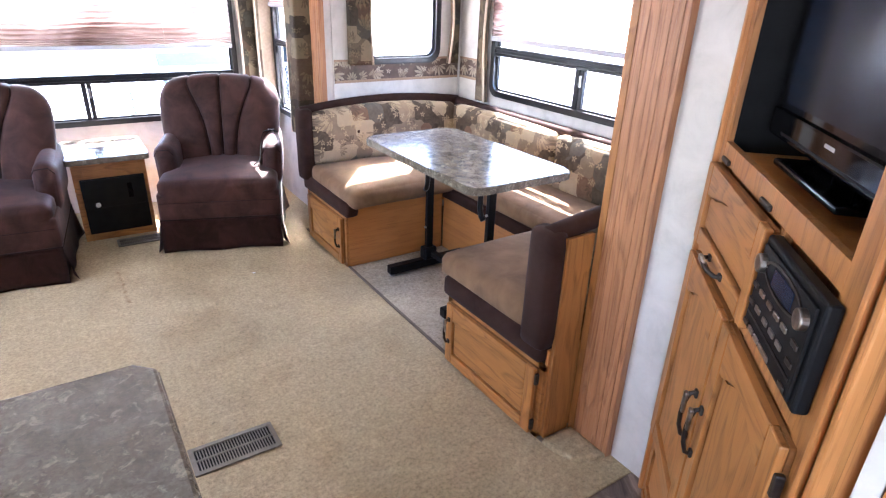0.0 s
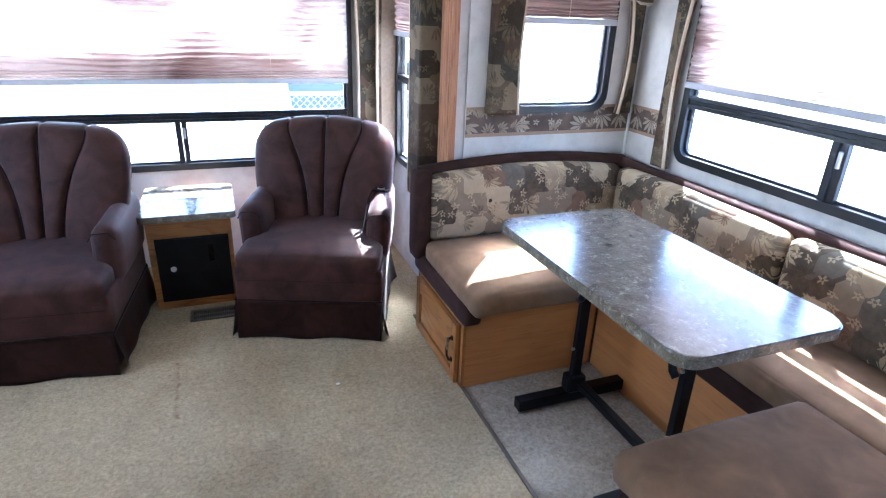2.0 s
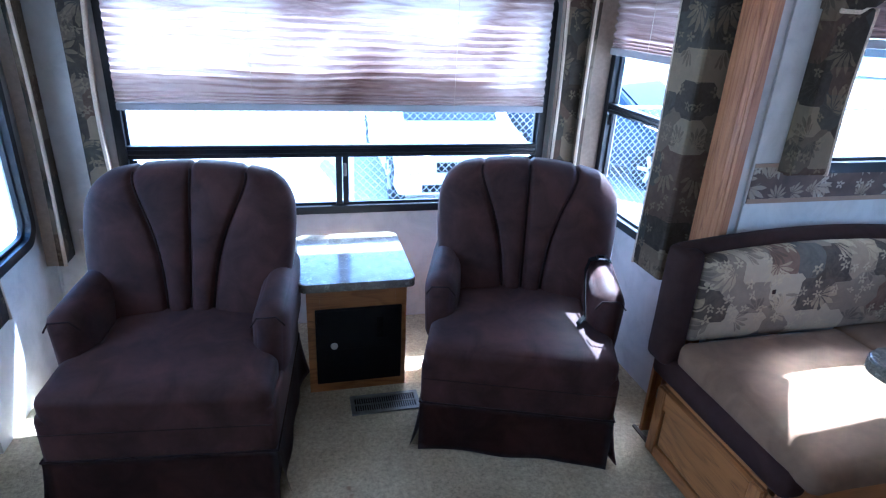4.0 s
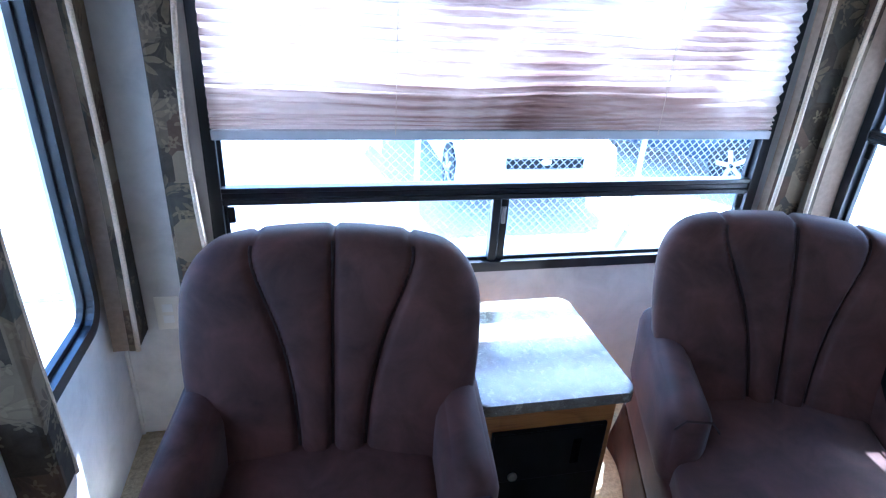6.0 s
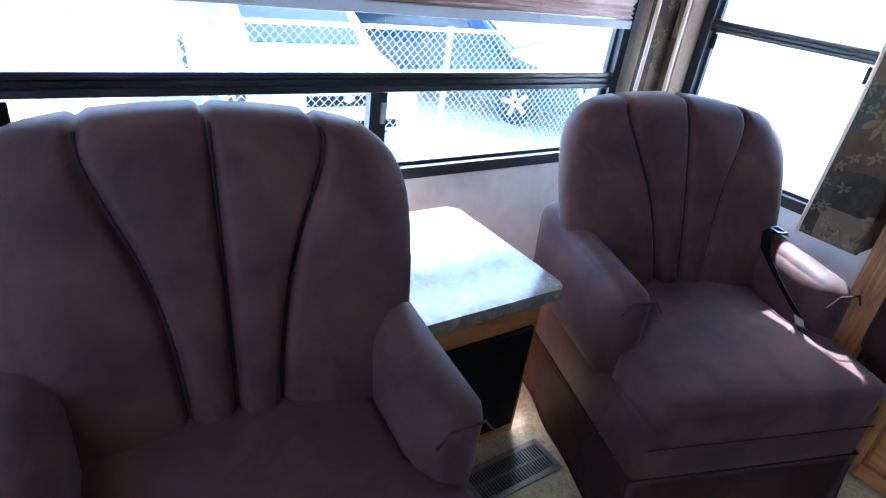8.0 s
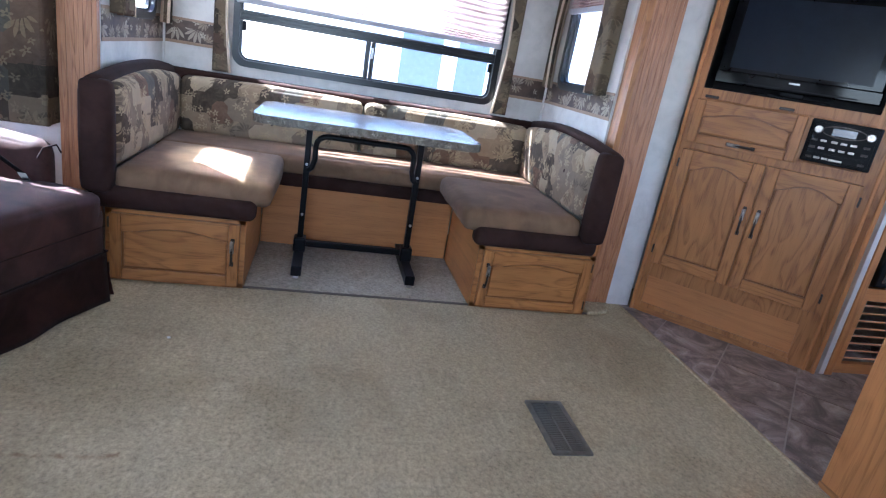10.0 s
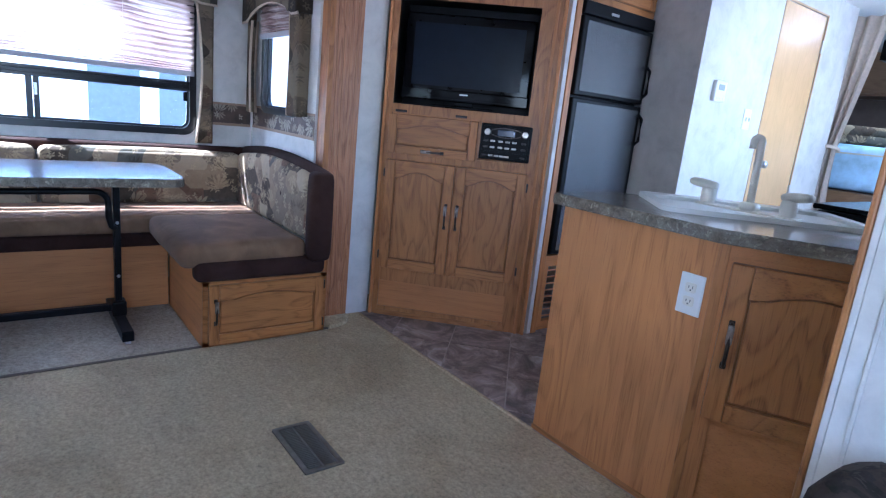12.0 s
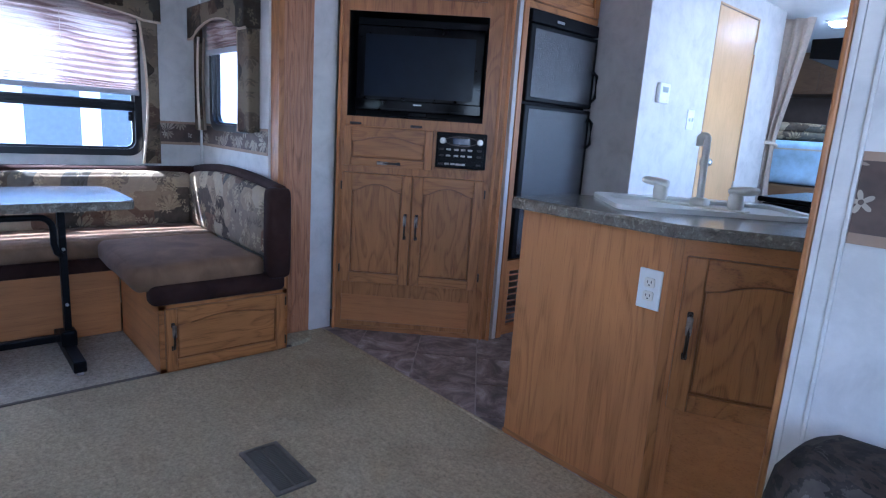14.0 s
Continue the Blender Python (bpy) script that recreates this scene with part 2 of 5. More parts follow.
def floral(name, lift=1.0, plane="wall", bold=0.7):
    """Patchwork print with pale fern sprays and blossoms on earth tones."""
    n = Nodes(name, 0.85, 0, 0.2)
    uv = flat_uv(n, plane)
    wob = n.nt.nodes.new("ShaderNodeTexNoise")
    wob.inputs["Scale"].default_value = 14.0
    n.link(uv, wob.inputs["Vector"])
    wv = n.nt.nodes.new("ShaderNodeVectorMath")
    wv.operation = "MULTIPLY_ADD"
    n.link(wob.outputs["Color"], wv.inputs[0])
    wv.inputs[1].default_value = (0.035, 0.035, 0.0)
    n.link(uv, wv.inputs[2])
    warp = wv.outputs[0]
    vo = n.nt.nodes.new("ShaderNodeTexVoronoi")
    vo.voronoi_dimensions = "2D"
    vo.distance = "CHEBYCHEV"
    vo.inputs["Scale"].default_value = 8.5
    vo.inputs["Randomness"].default_value = 0.7
    n.link(uv, vo.inputs["Vector"])
    sc = n.nt.nodes.new("ShaderNodeSeparateColor")
    n.link(vo.outputs["Color"], sc.inputs[0])

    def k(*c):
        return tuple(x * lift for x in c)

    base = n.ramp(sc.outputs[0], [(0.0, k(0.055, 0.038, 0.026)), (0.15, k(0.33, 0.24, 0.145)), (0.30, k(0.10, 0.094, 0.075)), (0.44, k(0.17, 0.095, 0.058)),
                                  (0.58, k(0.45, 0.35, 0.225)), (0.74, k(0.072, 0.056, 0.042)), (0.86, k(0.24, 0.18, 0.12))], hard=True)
    base = n.mix(0.22, base, n.ramp(n.noise(uv, 24, 6, 0.7, 0.6), [(0.32, k(0.055, 0.038, 0.026)), (0.68, k(0.34, 0.26, 0.165))]))
    worn = n.ramp(n.noise(uv, 30, 4, 0.6), [(0.3, g(0.45)), (0.55, g(1.0))])
    f1 = fern(n, warp, 9.0, 0.075)
    f2 = fern(n, warp, 12.0, 0.055)
    b1 = blossom(n, warp, 24.0, 0.020)
    base = n.mix(calc(n, "MULTIPLY", calc(n, "MULTIPLY", f2, worn), 0.5), base, k(0.055, 0.042, 0.027))
    base = n.mix(calc(n, "MULTIPLY", calc(n, "MULTIPLY", f1, worn), bold), base, k(0.44, 0.33, 0.19))
    base = n.mix(calc(n, "MULTIPLY", calc(n, "MULTIPLY", b1, worn), bold), base, k(0.48, 0.37, 0.22))
    return n.color(base).bump(n.noise(n.co, 420, 2), 0.3, 0.001).mat


print_cloth = floral("floral_patchwork_cloth")
# same print with every tone lowered: backlit shade put into the cloth colour
curtain_cloth = floral("shaded_floral_curtain_cloth", 0.42, "board", 0.5)


def border_mat():
    """Brown wallpaper border with pale fern sprays."""
    n = Nodes("fern_border_paper", 0.6)
    uv = flat_uv(n)
    base = n.ramp(n.noise(uv, 11, 5), [(0.35, (0.05, 0.031, 0.024)), (0.65, (0.115, 0.074, 0.052))])
    base = n.mix(calc(n, "MULTIPLY", fern(n, uv, 11.0, 0.070), 0.8), base, (0.36, 0.30, 0.23))
    base = n.mix(calc(n, "MULTIPLY", fern(n, uv, 14.0, 0.045), 0.7), base, (0.33, 0.26, 0.18))
    base = n.mix(calc(n, "MULTIPLY", blossom(n, uv, 17.0, 0.018), 0.7), base, (0.46, 0.40, 0.31))
    return n.color(base).mat


fern_border = border_mat()
border_edge = plain("border_edge_stripe", (0.30, 0.20, 0.13), 0.6, var=0.1)


def carpet_mat(name, c):
    n = Nodes(name, 0.95, 0, 0.1)
    tuft = n.noise(n.co, 72, 6, 0.85)
    mid = n.noise(n.co, 26, 4, 0.6)
    wide = n.noise(n.co, 2.1, 5, 0.62, 0.5)
    base = n.ramp(tuft, [(0.34, tuple(x * 0.54 for x in c)), (0.52, c), (0.68, tuple(x * 1.28 for x in c))])
    base = n.mix(1.0, base, n.ramp(mid, [(0.3, g(0.88)), (0.7, g(1.08))]), "MULTIPLY")
    base = n.mix(1.0, base, n.ramp(wide, [(0.3, (0.80, 0.78, 0.75)), (0.5, g(1.0)), (0.72, g(1.08))]), "MULTIPLY")
    # rust stain lines and grey traffic marks
    stain = n.noise(n.mapped((3.2, 0.55, 1)), 2.6, 5, 0.7)
    base = n.mix(n.ramp(stain, [(0.70, g(0.0)), (0.78, g(0.5))]), base, tuple(x * y for x, y in zip(c, (0.62, 0.42, 0.32))))
    sp = n.nt.nodes.new("ShaderNodeSeparateXYZ")
    n.link(n.co, sp.inputs[0])
    wander = calc(n, "MULTIPLY_ADD", n.noise(n.co, 9, 3), 0.08, sp.outputs[0])
    near = n.ramp(calc(n, "ABSOLUTE", calc(n, "SUBTRACT", wander, 0.50)), [(0.001, g(1.0)), (0.011, g(0.0))])
    span = calc(n, "LESS_THAN", calc(n, "ABSOLUTE", calc(n, "SUBTRACT", sp.outputs[1], 3.65)), 0.20)
    mark = calc(n, "MULTIPLY", calc(n, "MULTIPLY", near, span), n.ramp(n.noise(n.co, 35, 3), [(0.4, g(0.0)), (0.6, g(0.7))]))
    base = n.mix(mark, base, (0.18, 0.10, 0.05))
    hgt = n.mix(0.4, tuft, mid)
    return n.color(base).bump(hgt, 0.9, 0.006).mat


carpet = carpet_mat("beige_cut_pile_carpet", (0.465, 0.378, 0.235))
carpet_slide = carpet_mat("pale_slide_carpet", (0.43, 0.37, 0.28))


def stone_laminate():
    """Mottled granite print: brown-grey ground, cream and dark blotches, fine speckle."""
    n = Nodes("granite_laminate", 0.2, 0, 1.0)
    ground = n.ramp(n.noise(n.co, 22, 6, 0.7, 0.4), [(0.34, (0.10, 0.082, 0.06)), (0.48, (0.15, 0.126, 0.093)), (0.62, (0.205, 0.175, 0.13))])
    base = n.mix(n.ramp(n.noise(n.co, 48, 5, 0.65, 0.8), [(0.56, g(0.0)), (0.64, g(0.55))]), ground, (0.44, 0.39, 0.29))
    base = n.mix(n.ramp(n.noise(n.mapped((1, 1, 1), (0.4, 0.9, 0.2)), 60, 4, 0.6, 0.6), [(0.60, g(0.0)), (0.67, g(0.4))]), base, (0.035, 0.028, 0.022))
    sep = n.nt.nodes.new("ShaderNodeSeparateColor")
    n.link(n.voronoi(n.co, 260, "F1", "EUCLIDEAN", "Color"), sep.inputs[0])
    base = n.mix(1.0, base, n.ramp(sep.outputs[0], [(0.0, g(0.78)), (1.0, g(1.18))]), "MULTIPLY")
    return n.color(base).mat


laminate = stone_laminate()


def slate_vinyl():
    n = Nodes("slate_vinyl_tile", 0.42)
    v = n.shifted(n.co, 11.0)
    a = n.noise(v, 6, 7, 0.7, 1.0)
    base = n.ramp(a, [(0.30, (0.06, 0.042, 0.034)), (0.44, (0.15, 0.107, 0.088)), (0.55, (0.29, 0.22, 0.185)), (0.68, (0.50, 0.42, 0.37))])
    return n.color(base).bump(a, 0.3, 0.003).mat


slate = slate_vinyl()
grout = plain("tile_joint", (0.36, 0.31, 0.275), 0.8)


def fridge_mat():
    n = Nodes("black_pebbled_door", 0.20, 0, 1.0)
    n.color((0.006, 0.006, 0.008))
    return n.bump(n.noise(n.co, 130, 2, 0.5), 1.0, 0.005).mat


fridge_black = fridge_mat()


def glass_mat():
    n = Nodes("window_glass", 0.0)
    n.color((0.93, 0.96, 1.0))
    n.bsdf.inputs["Transmission Weight"].default_value = 1.0
    n.bsdf.inputs["IOR"].default_value = 1.05
    return n.mat


glass = glass_mat()


def shade_mat():
    """Pleated shade cloth that lets daylight glow through."""
    n = Nodes("pleated_shade_cloth", 0.8, 0, 0.2)
    # dark and pale streaks put the shade and glow of creases into the colour
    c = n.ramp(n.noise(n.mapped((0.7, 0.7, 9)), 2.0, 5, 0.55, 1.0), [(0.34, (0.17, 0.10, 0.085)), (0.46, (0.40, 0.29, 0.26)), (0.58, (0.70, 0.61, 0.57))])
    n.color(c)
    tr = n.nt.nodes.new("ShaderNodeBsdfTranslucent")
    n.link(c, tr.inputs["Color"])
    mx = n.nt.nodes.new("ShaderNodeMixShader")
    mx.inputs[0].default_value = 0.21
    n.link(n.bsdf.outputs[0], mx.inputs[1])
    n.link(tr.outputs[0], mx.inputs[2])
    n.link(mx.outputs[0], n.nt.nodes["Material Output"].inputs["Surface"])
    return n.mat


shade_cloth = shade_mat()
radio_black = plain("matt_black_fascia", (0.009, 0.009, 0.010), 0.5, var=0.15, spec=0.12)
tv_gloss = plain("gloss_black", (0.004, 0.004, 0.005), 0.08, var=0.1, spec=0.15)
tv_panel = plain("dark_screen", (0.012, 0.016, 0.026), 0.2, var=0.1, spec=0.12)
display_blue = plain("dark_blue_display", (0.02, 0.03, 0.06), 0.15, var=0.1)
gravel_n = Nodes("pale_gravel", 0.9)
gravel = gravel_n.color(gravel_n.ramp(gravel_n.noise(gravel_n.co, 26, 6, 0.7), [(0.3, (0.36, 0.35, 0.32)), (0.7, (0.62, 0.60, 0.56))])).bump(
    gravel_n.noise(gravel_n.co, 60, 3), 0.6, 0.02).mat
lamp_n = Nodes("lit_ceiling_lens", 0.4)
lamp_n.color((0.9, 0.9, 0.9))
lamp_n.bsdf.inputs["Emission Color"].default_value = (0.85, 0.93, 1.0, 1)
lamp_n.bsdf.inputs["Emission Strength"].default_value = 6.0
lamp_lens = lamp_n.mat


# ---- mesh helpers ----
def part(name, bm, material, parent=None, label="", smooth=False, at=None):
    """Link a bmesh as one mesh object under a thing or a part."""
    me = bpy.data.meshes.new(name)
    bmesh.ops.recalc_face_normals(bm, faces=bm.faces)
    bm.to_mesh(me)
    bm.free()
    if smooth:
        me.polygons.foreach_set("use_smooth", [True] * len(me.polygons))
    me.materials.append(material)
    ob = new(name, me)
    if parent is not None:
        ob.parent = parent
    if at is not None:
        ob.matrix_basis = at
    if label:
        ob["label"] = label
    return ob


def thing(name, m, label, category, group="", kind=""):
    ob = new(name)
    ob.empty_display_size = 0.1
    ob.matrix_basis = m
    return tagged(ob, label, category, group, kind)


def add_box(bm, x0, x1, y0, y1, z0, z1, bevel=0.0, seg=2):
    m = Matrix.LocRotScale(((x0 + x1) / 2, (y0 + y1) / 2, (z0 + z1) / 2), None, (abs(x1 - x0), abs(y1 - y0), abs(z1 - z0)))
    vs = bmesh.ops.create_cube(bm, size=1.0, matrix=m)["verts"]
    if bevel:
        es = {e for v in vs for e in v.link_edges}
        bmesh.ops.bevel(bm, geom=list(es), offset=bevel, segments=seg, affect="EDGES", profile=0.5)
    return bm


def box(x0, x1, y0, y1, z0, z1, bevel=0.0, seg=2):
    return add_box(bmesh.new(), x0, x1, y0, y1, z0, z1, bevel, seg)


def boxes(rows, bevel=0.0):
    bm = bmesh.new()
    for r in rows:
        add_box(bm, *r, bevel)
    return bm


def soft_box(size, r, bulge=(0, 0, 0), n=10, wobble=0.0, seed=0, keep=None):
    """A padded block centred at the origin: rounded by r, its faces bulging."""
    bm = bmesh.new()
    bmesh.ops.create_cube(bm, size=2.0)
    bmesh.ops.subdivide_edges(bm, edges=bm.edges[:], cuts=n, use_grid_fill=True)
    h = Vector(size) / 2
    for v in bm.verts:
        u = v.co.copy()
        s = Vector((math.sin(u.x * math.pi / 2), math.sin(u.y * math.pi / 2), math.sin(u.z * math.pi / 2)))
        p = Vector((s.x * h.x, s.y * h.y, s.z * h.z))
        core = Vector([max(-(h[i] - r), min(h[i] - r, p[i])) for i in range(3)])
        d = p - core
        if d.length > 1e-6:
            d = d.normalized() * min(r, max(abs(d.x), abs(d.y), abs(d.z)))
        p = core + d
        w = [1 - s[i] ** 2 for i in range(3)]
        p.x += s.x * bulge[0] * w[1] * w[2]
        p.y += s.y * bulge[1] * w[0] * w[2]
        p.z += s.z * bulge[2] * w[0] * w[1]
        if wobble:
            p += noise.noise_vector(p * 6 + Vector((seed, 0, 0))) * wobble
        v.co = p
    return bm


def tube(points, r, sides=10, closed=False):
    """A round bar along a polyline."""
    bm = bmesh.new()
    pts = [Vector(p) for p in points]
    rings = []
    for i, p in enumerate(pts):
        a = pts[i - 1] if i or closed else p
        b = pts[(i + 1) % len(pts)] if i < len(pts) - 1 or closed else p
        d = (b - a).normalized()
        side = d.cross(Vector((0, 0, 1)))
        if side.length < 1e-3:
            side = d.cross(Vector((0, 1, 0)))
        side.normalize()
        up = side.cross(d)
        rings.append([bm.verts.new(p + (side * math.cos(k * math.tau / sides) + up * math.sin(k * math.tau / sides)) * r) for k in range(sides)])
    for i in range(len(rings) if closed else len(rings) - 1):
        a, b = rings[i], rings[(i + 1) % len(rings)]
        for k in range(sides):
            bm.faces.new((a[k], a[(k + 1) % sides], b[(k + 1) % sides], b[k]))
    if not closed:
        bm.faces.new(rings[0][::-1])
        bm.faces.new(rings[-1])
    return bm


def arc_points(ctr, r, a0, a1, n, axes):
    """Points on an arc in the plane of two axis vectors."""
    u, v = Vector(axes[0]), Vector(axes[1])
    c = Vector(ctr)
    return [c + (u * math.cos(a0 + (a1 - a0) * i / n) + v * math.sin(a0 + (a1 - a0) * i / n)) * r for i in range(n + 1)]


def rounded_outline(x0, x1, y0, y1, r, n=6):
    pts = []
    for cx, cy, a in ((x1 - r, y1 - r, 0), (x0 + r, y1 - r, 90), (x0 + r, y0 + r, 180), (x1 - r, y0 + r, 270)):
        for i in range(n + 1):
            t = radians(a + 90 * i / n)
            pts.append((cx + r * math.cos(t), cy + r * math.sin(t)))
    return pts


def prism(outline, z0, z1, bevel=0.0, to=None):
    """Extrude a flat outline from z0 to z1; to maps (u, v, w) into place."""
    bm = bmesh.new()
    lo = [bm.verts.new((x, y, z0)) for x, y in outline]
    hi = [bm.verts.new((x, y, z1)) for x, y in outline]
    k = len(outline)
    bm.faces.new(lo[::-1])
    top = bm.faces.new(hi)
    for i in range(k):
        bm.faces.new((lo[i], lo[(i + 1) % k], hi[(i + 1) % k], hi[i]))
    if bevel:
        bmesh.ops.bevel(bm, geom=list(top.edges), offset=bevel, segments=2, affect="EDGES", profile=0.5)
    if to:
        bm.transform(to)
    return bm


def ring(outer, inner, z0, z1, to=None):
    """A frame between two outlines of the same count."""
    bm = bmesh.new()
    k = len(outer)
    rows = [[bm.verts.new((*p, z)) for p in o] for o, z in ((outer, z0), (outer, z1), (inner, z1), (inner, z0))]
    for a in range(4):
        p, q = rows[a], rows[(a + 1) % 4]
        for i in range(k):
            bm.faces.new((p[i], p[(i + 1) % k], q[(i + 1) % k], q[i]))
    if to:
        bm.transform(to)
    return bm


def wall_with_holes(axis, at0, at1, a0, a1, z0, z1, holes):
    """A wall slab with rectangular openings. axis: the axis along which it is thin."""
    cuts_a = sorted({a0, a1, *[h[0] for h in holes], *[h[1] for h in holes]})
    cuts_z = sorted({z0, z1, *[h[2] for h in holes], *[h[3] for h in holes]})
    bm = bmesh.new()
    na, nz = len(cuts_a) - 1, len(cuts_z) - 1

    def solid(i, j):
        if not (0 <= i < na and 0 <= j < nz):
            return False
        ca, cz = (cuts_a[i] + cuts_a[i + 1]) / 2, (cuts_z[j] + cuts_z[j + 1]) / 2
        return not any(h[0] < ca < h[1] and h[2] < cz < h[3] for h in holes)

    cache = {}

    def v(i, j, s):
        if (i, j, s) not in cache:
            t = at1 if s else at0
            p = (t, cuts_a[i], cuts_z[j]) if axis == "x" else (cuts_a[i], t, cuts_z[j])
            cache[i, j, s] = bm.verts.new(p)
        return cache[i, j, s]

    for i in range(na):
        for j in range(nz):
            if not solid(i, j):
                continue
            for s in (0, 1):
                bm.faces.new((v(i, j, s), v(i + 1, j, s), v(i + 1, j + 1, s), v(i, j + 1, s)))
            for di, dj, p, q in ((-1, 0, (i, j), (i, j + 1)), (1, 0, (i + 1, j), (i + 1, j + 1)), (0, -1, (i, j), (i + 1, j)), (0, 1, (i, j + 1), (i + 1, j + 1))):
                if not solid(i + di, j + dj):
                    bm.faces.new((v(*p, 0), v(*q, 0), v(*q, 1), v(*p, 1)))
    return bm


def structure(name, bm, material, label, category="", smooth=False):
    return tagged(part(name, bm, material, smooth=smooth), label, category, kind="structure")


def facing(origin, right, out):
    """A frame with x along right, y up and z out of the surface."""
    r, o = Vector(right).normalized(), Vector(out).normalized()
    u = o.cross(r)
    m = Matrix((r, u, o)).transposed().to_4x4()
    m.translation = Vector(origin)
    return m


# ---- structure ----
YR, XE, XW = 4.95, 1.74, -0.69      # rear wall, kerb-side wall, road-side wall
SN, SS, SE = 3.92, 1.685, 2.71      # dinette slide-out: two ends and its outer wall
WS, WN, WX = 1.95, 4.22, -1.62      # sofa slide-out: two ends and its outer wall
HC, HS = 2.12, 1.98                 # ceiling heights
FRONT = -4.1
XF = 2.0                            # kerb-side wall forward of the slide-out

structure("floor", boxes([(XW - 0.06, XF + 0.06, FRONT - 0.1, 1.40, -0.06, -0.006), (XW - 0.06, 1.571, 1.40, YR + 0.06, -0.06, 0.0),
                          (1.571, XE + 0.06, 1.40, 1.66, -0.06, 0.0), (1.571, XE + 0.06, 3.95, YR + 0.06, -0.06, 0.0)]), carpet,
          "worn beige cut-pile carpet with faint stains", "carpet")
structure("floor_slide", box(1.578, SE + 0.05, 1.66, 3.95, -0.06, -0.004), carpet_slide, "paler beige carpet under the dinette", "carpet")
# dark strip laid along the seam, its shadow put into the colour
structure("carpet_seam", box(1.566, 1.581, 1.66, 3.95, -0.02, 0.006, 0.002), plain("seam_shadow_strip", (0.12, 0.095, 0.07), 0.9),
          "dark strip along the carpet seam, standing in for its shadow", "trim")
structure("floor_sofa_slide", box(WX - 0.05, XW - 0.06, WS - 0.05, WN + 0.05, -0.06, 0.0), carpet, "beige carpet under the sofa", "carpet")

REAR_WIN = (-0.375, 1.495, 0.575, 1.56)
EAST_WIN = (4.20, 4.83, 0.60, 1.56)
WEST_WIN = (4.30, 4.82, 0.545, 1.56)
DN_WIN = (1.985, 2.545, 1.025, 1.60)
DS_WIN = (1.985, 2.545, 1.025, 1.60)
DE_WIN = (2.02, 3.56, 0.855, 1.62)
IN = 0.022


def hole(w):
    return (w[0] + IN, w[1] - IN, w[2] + IN, w[3] - IN)


structure("wall_rear", wall_with_holes("y", YR, YR + 0.05, XW - 0.06, XE + 0.06, 0, HC, [hole(REAR_WIN)]), paper, "pale mottled vinyl wallpaper on the end wall", "wall")
structure("wall_kerb_side", wall_with_holes("x", XE, XE + 0.05, 1.345, YR, 0, HC, [hole(EAST_WIN), (1.66, 3.93, 0.0, HS)]), paper,
          "pale mottled wallpaper wall open to the dinette slide-out", "wall")
structure("wall_road_side", wall_with_holes("x", XW - 0.05, XW, FRONT, YR, 0, HC, [hole(WEST_WIN), (WS, WN, 0.0, HS), (-1.28, -0.04, 1.0, 1.60)]), paper,
          "pale mottled wallpaper wall open to the sofa slide-out", "wall")
structure("wall_kerb_front", box(XF, XF + 0.05, FRONT, 1.39, 0, HC), paper, "plain wallpaper wall behind the kitchen units", "wall")
structure("wall_kerb_return", box(XE + 0.05, XF, 1.345, 1.39, 0, HC), paper, "short plain return wall", "wall")
structure("wall_front", box(XW - 0.05, XF + 0.05, FRONT - 0.05, FRONT, 0, HC), paper, "plain wallpaper wall at the far end", "wall")
structure("wall_dinette_north", wall_with_holes("y", SN, SN + 0.04, XE + 0.05, SE + 0.04, -0.06, HS, [hole(DN_WIN)]), paper,
          "pale mottled wallpaper end wall of the dinette", "wall")
structure("wall_dinette_south", wall_with_holes("y", SS - 0.04, SS, XE + 0.05, SE + 0.04, -0.06, HS, [hole(DS_WIN)]), paper,
          "pale mottled wallpaper end wall of the dinette", "wall")
structure("wall_dinette_east", wall_with_holes("x", SE, SE + 0.04, SS, SN, -0.06, HS, [hole(DE_WIN)]), paper,
          "pale mottled wallpaper wall behind the dinette", "wall")
structure("wall_sofa_south", box(WX, XW - 0.05, WS - 0.04, WS, 0, HS), paper, "pale mottled wallpaper end wall beside the sofa", "wall")
structure("wall_sofa_north", box(WX, XW - 0.05, WN, WN + 0.04, 0, HS), paper, "plain wallpaper end wall beside the sofa", "wall")
structure("wall_sofa_west", wall_with_holes("x", WX - 0.04, WX, WS - 0.04, WN + 0.04, 0, HS, [(2.65, 3.95, 0.92, 1.66)]), paper, "plain wallpaper wall behind the sofa", "wall")
structure("ceiling", boxes([(XW - 0.05, XE + 0.05, 1.39, YR + 0.05, HC, HC + 0.06), (XW - 0.05, XF + 0.05, FRONT - 0.05, 1.39, HC, HC + 0.06)]), ceiling_white, "smooth white ceiling", "ceiling")
structure("ceiling_dinette", box(XE + 0.05, SE + 0.04, SS - 0.04, SN + 0.04, HS, HS + 0.05), ceiling_white, "white slide-out ceiling", "ceiling")
structure("ceiling_sofa", box(WX - 0.04, XW - 0.05, WS - 0.04, WN + 0.04, HS, HS + 0.05), ceiling_white, "white slide-out ceiling", "ceiling")

# oak trim round the slide-out openings, with routed flutes
for nm, y0, y1 in (("trim_north", 3.905, 4.043), ("trim_south", 1.492, 1.647)):
    bm = bmesh.new()
    w = (y1 - y0) / 9
    prof = [0.0, 0.003, 0.001, 0.0035, 0.003, 0.0035, 0.001, 0.003, 0.0]
    for i, p in enumerate(prof):
        add_box(bm, XE - 0.034 - p, XE - 0.001, y0 + i * w, y0 + (i + 1) * w + 0.0005, 0.0, HC, 0.0015, 1)
    structure(nm, bm, trim_oak, "fluted oak trim beside the slide-out opening", "trim")
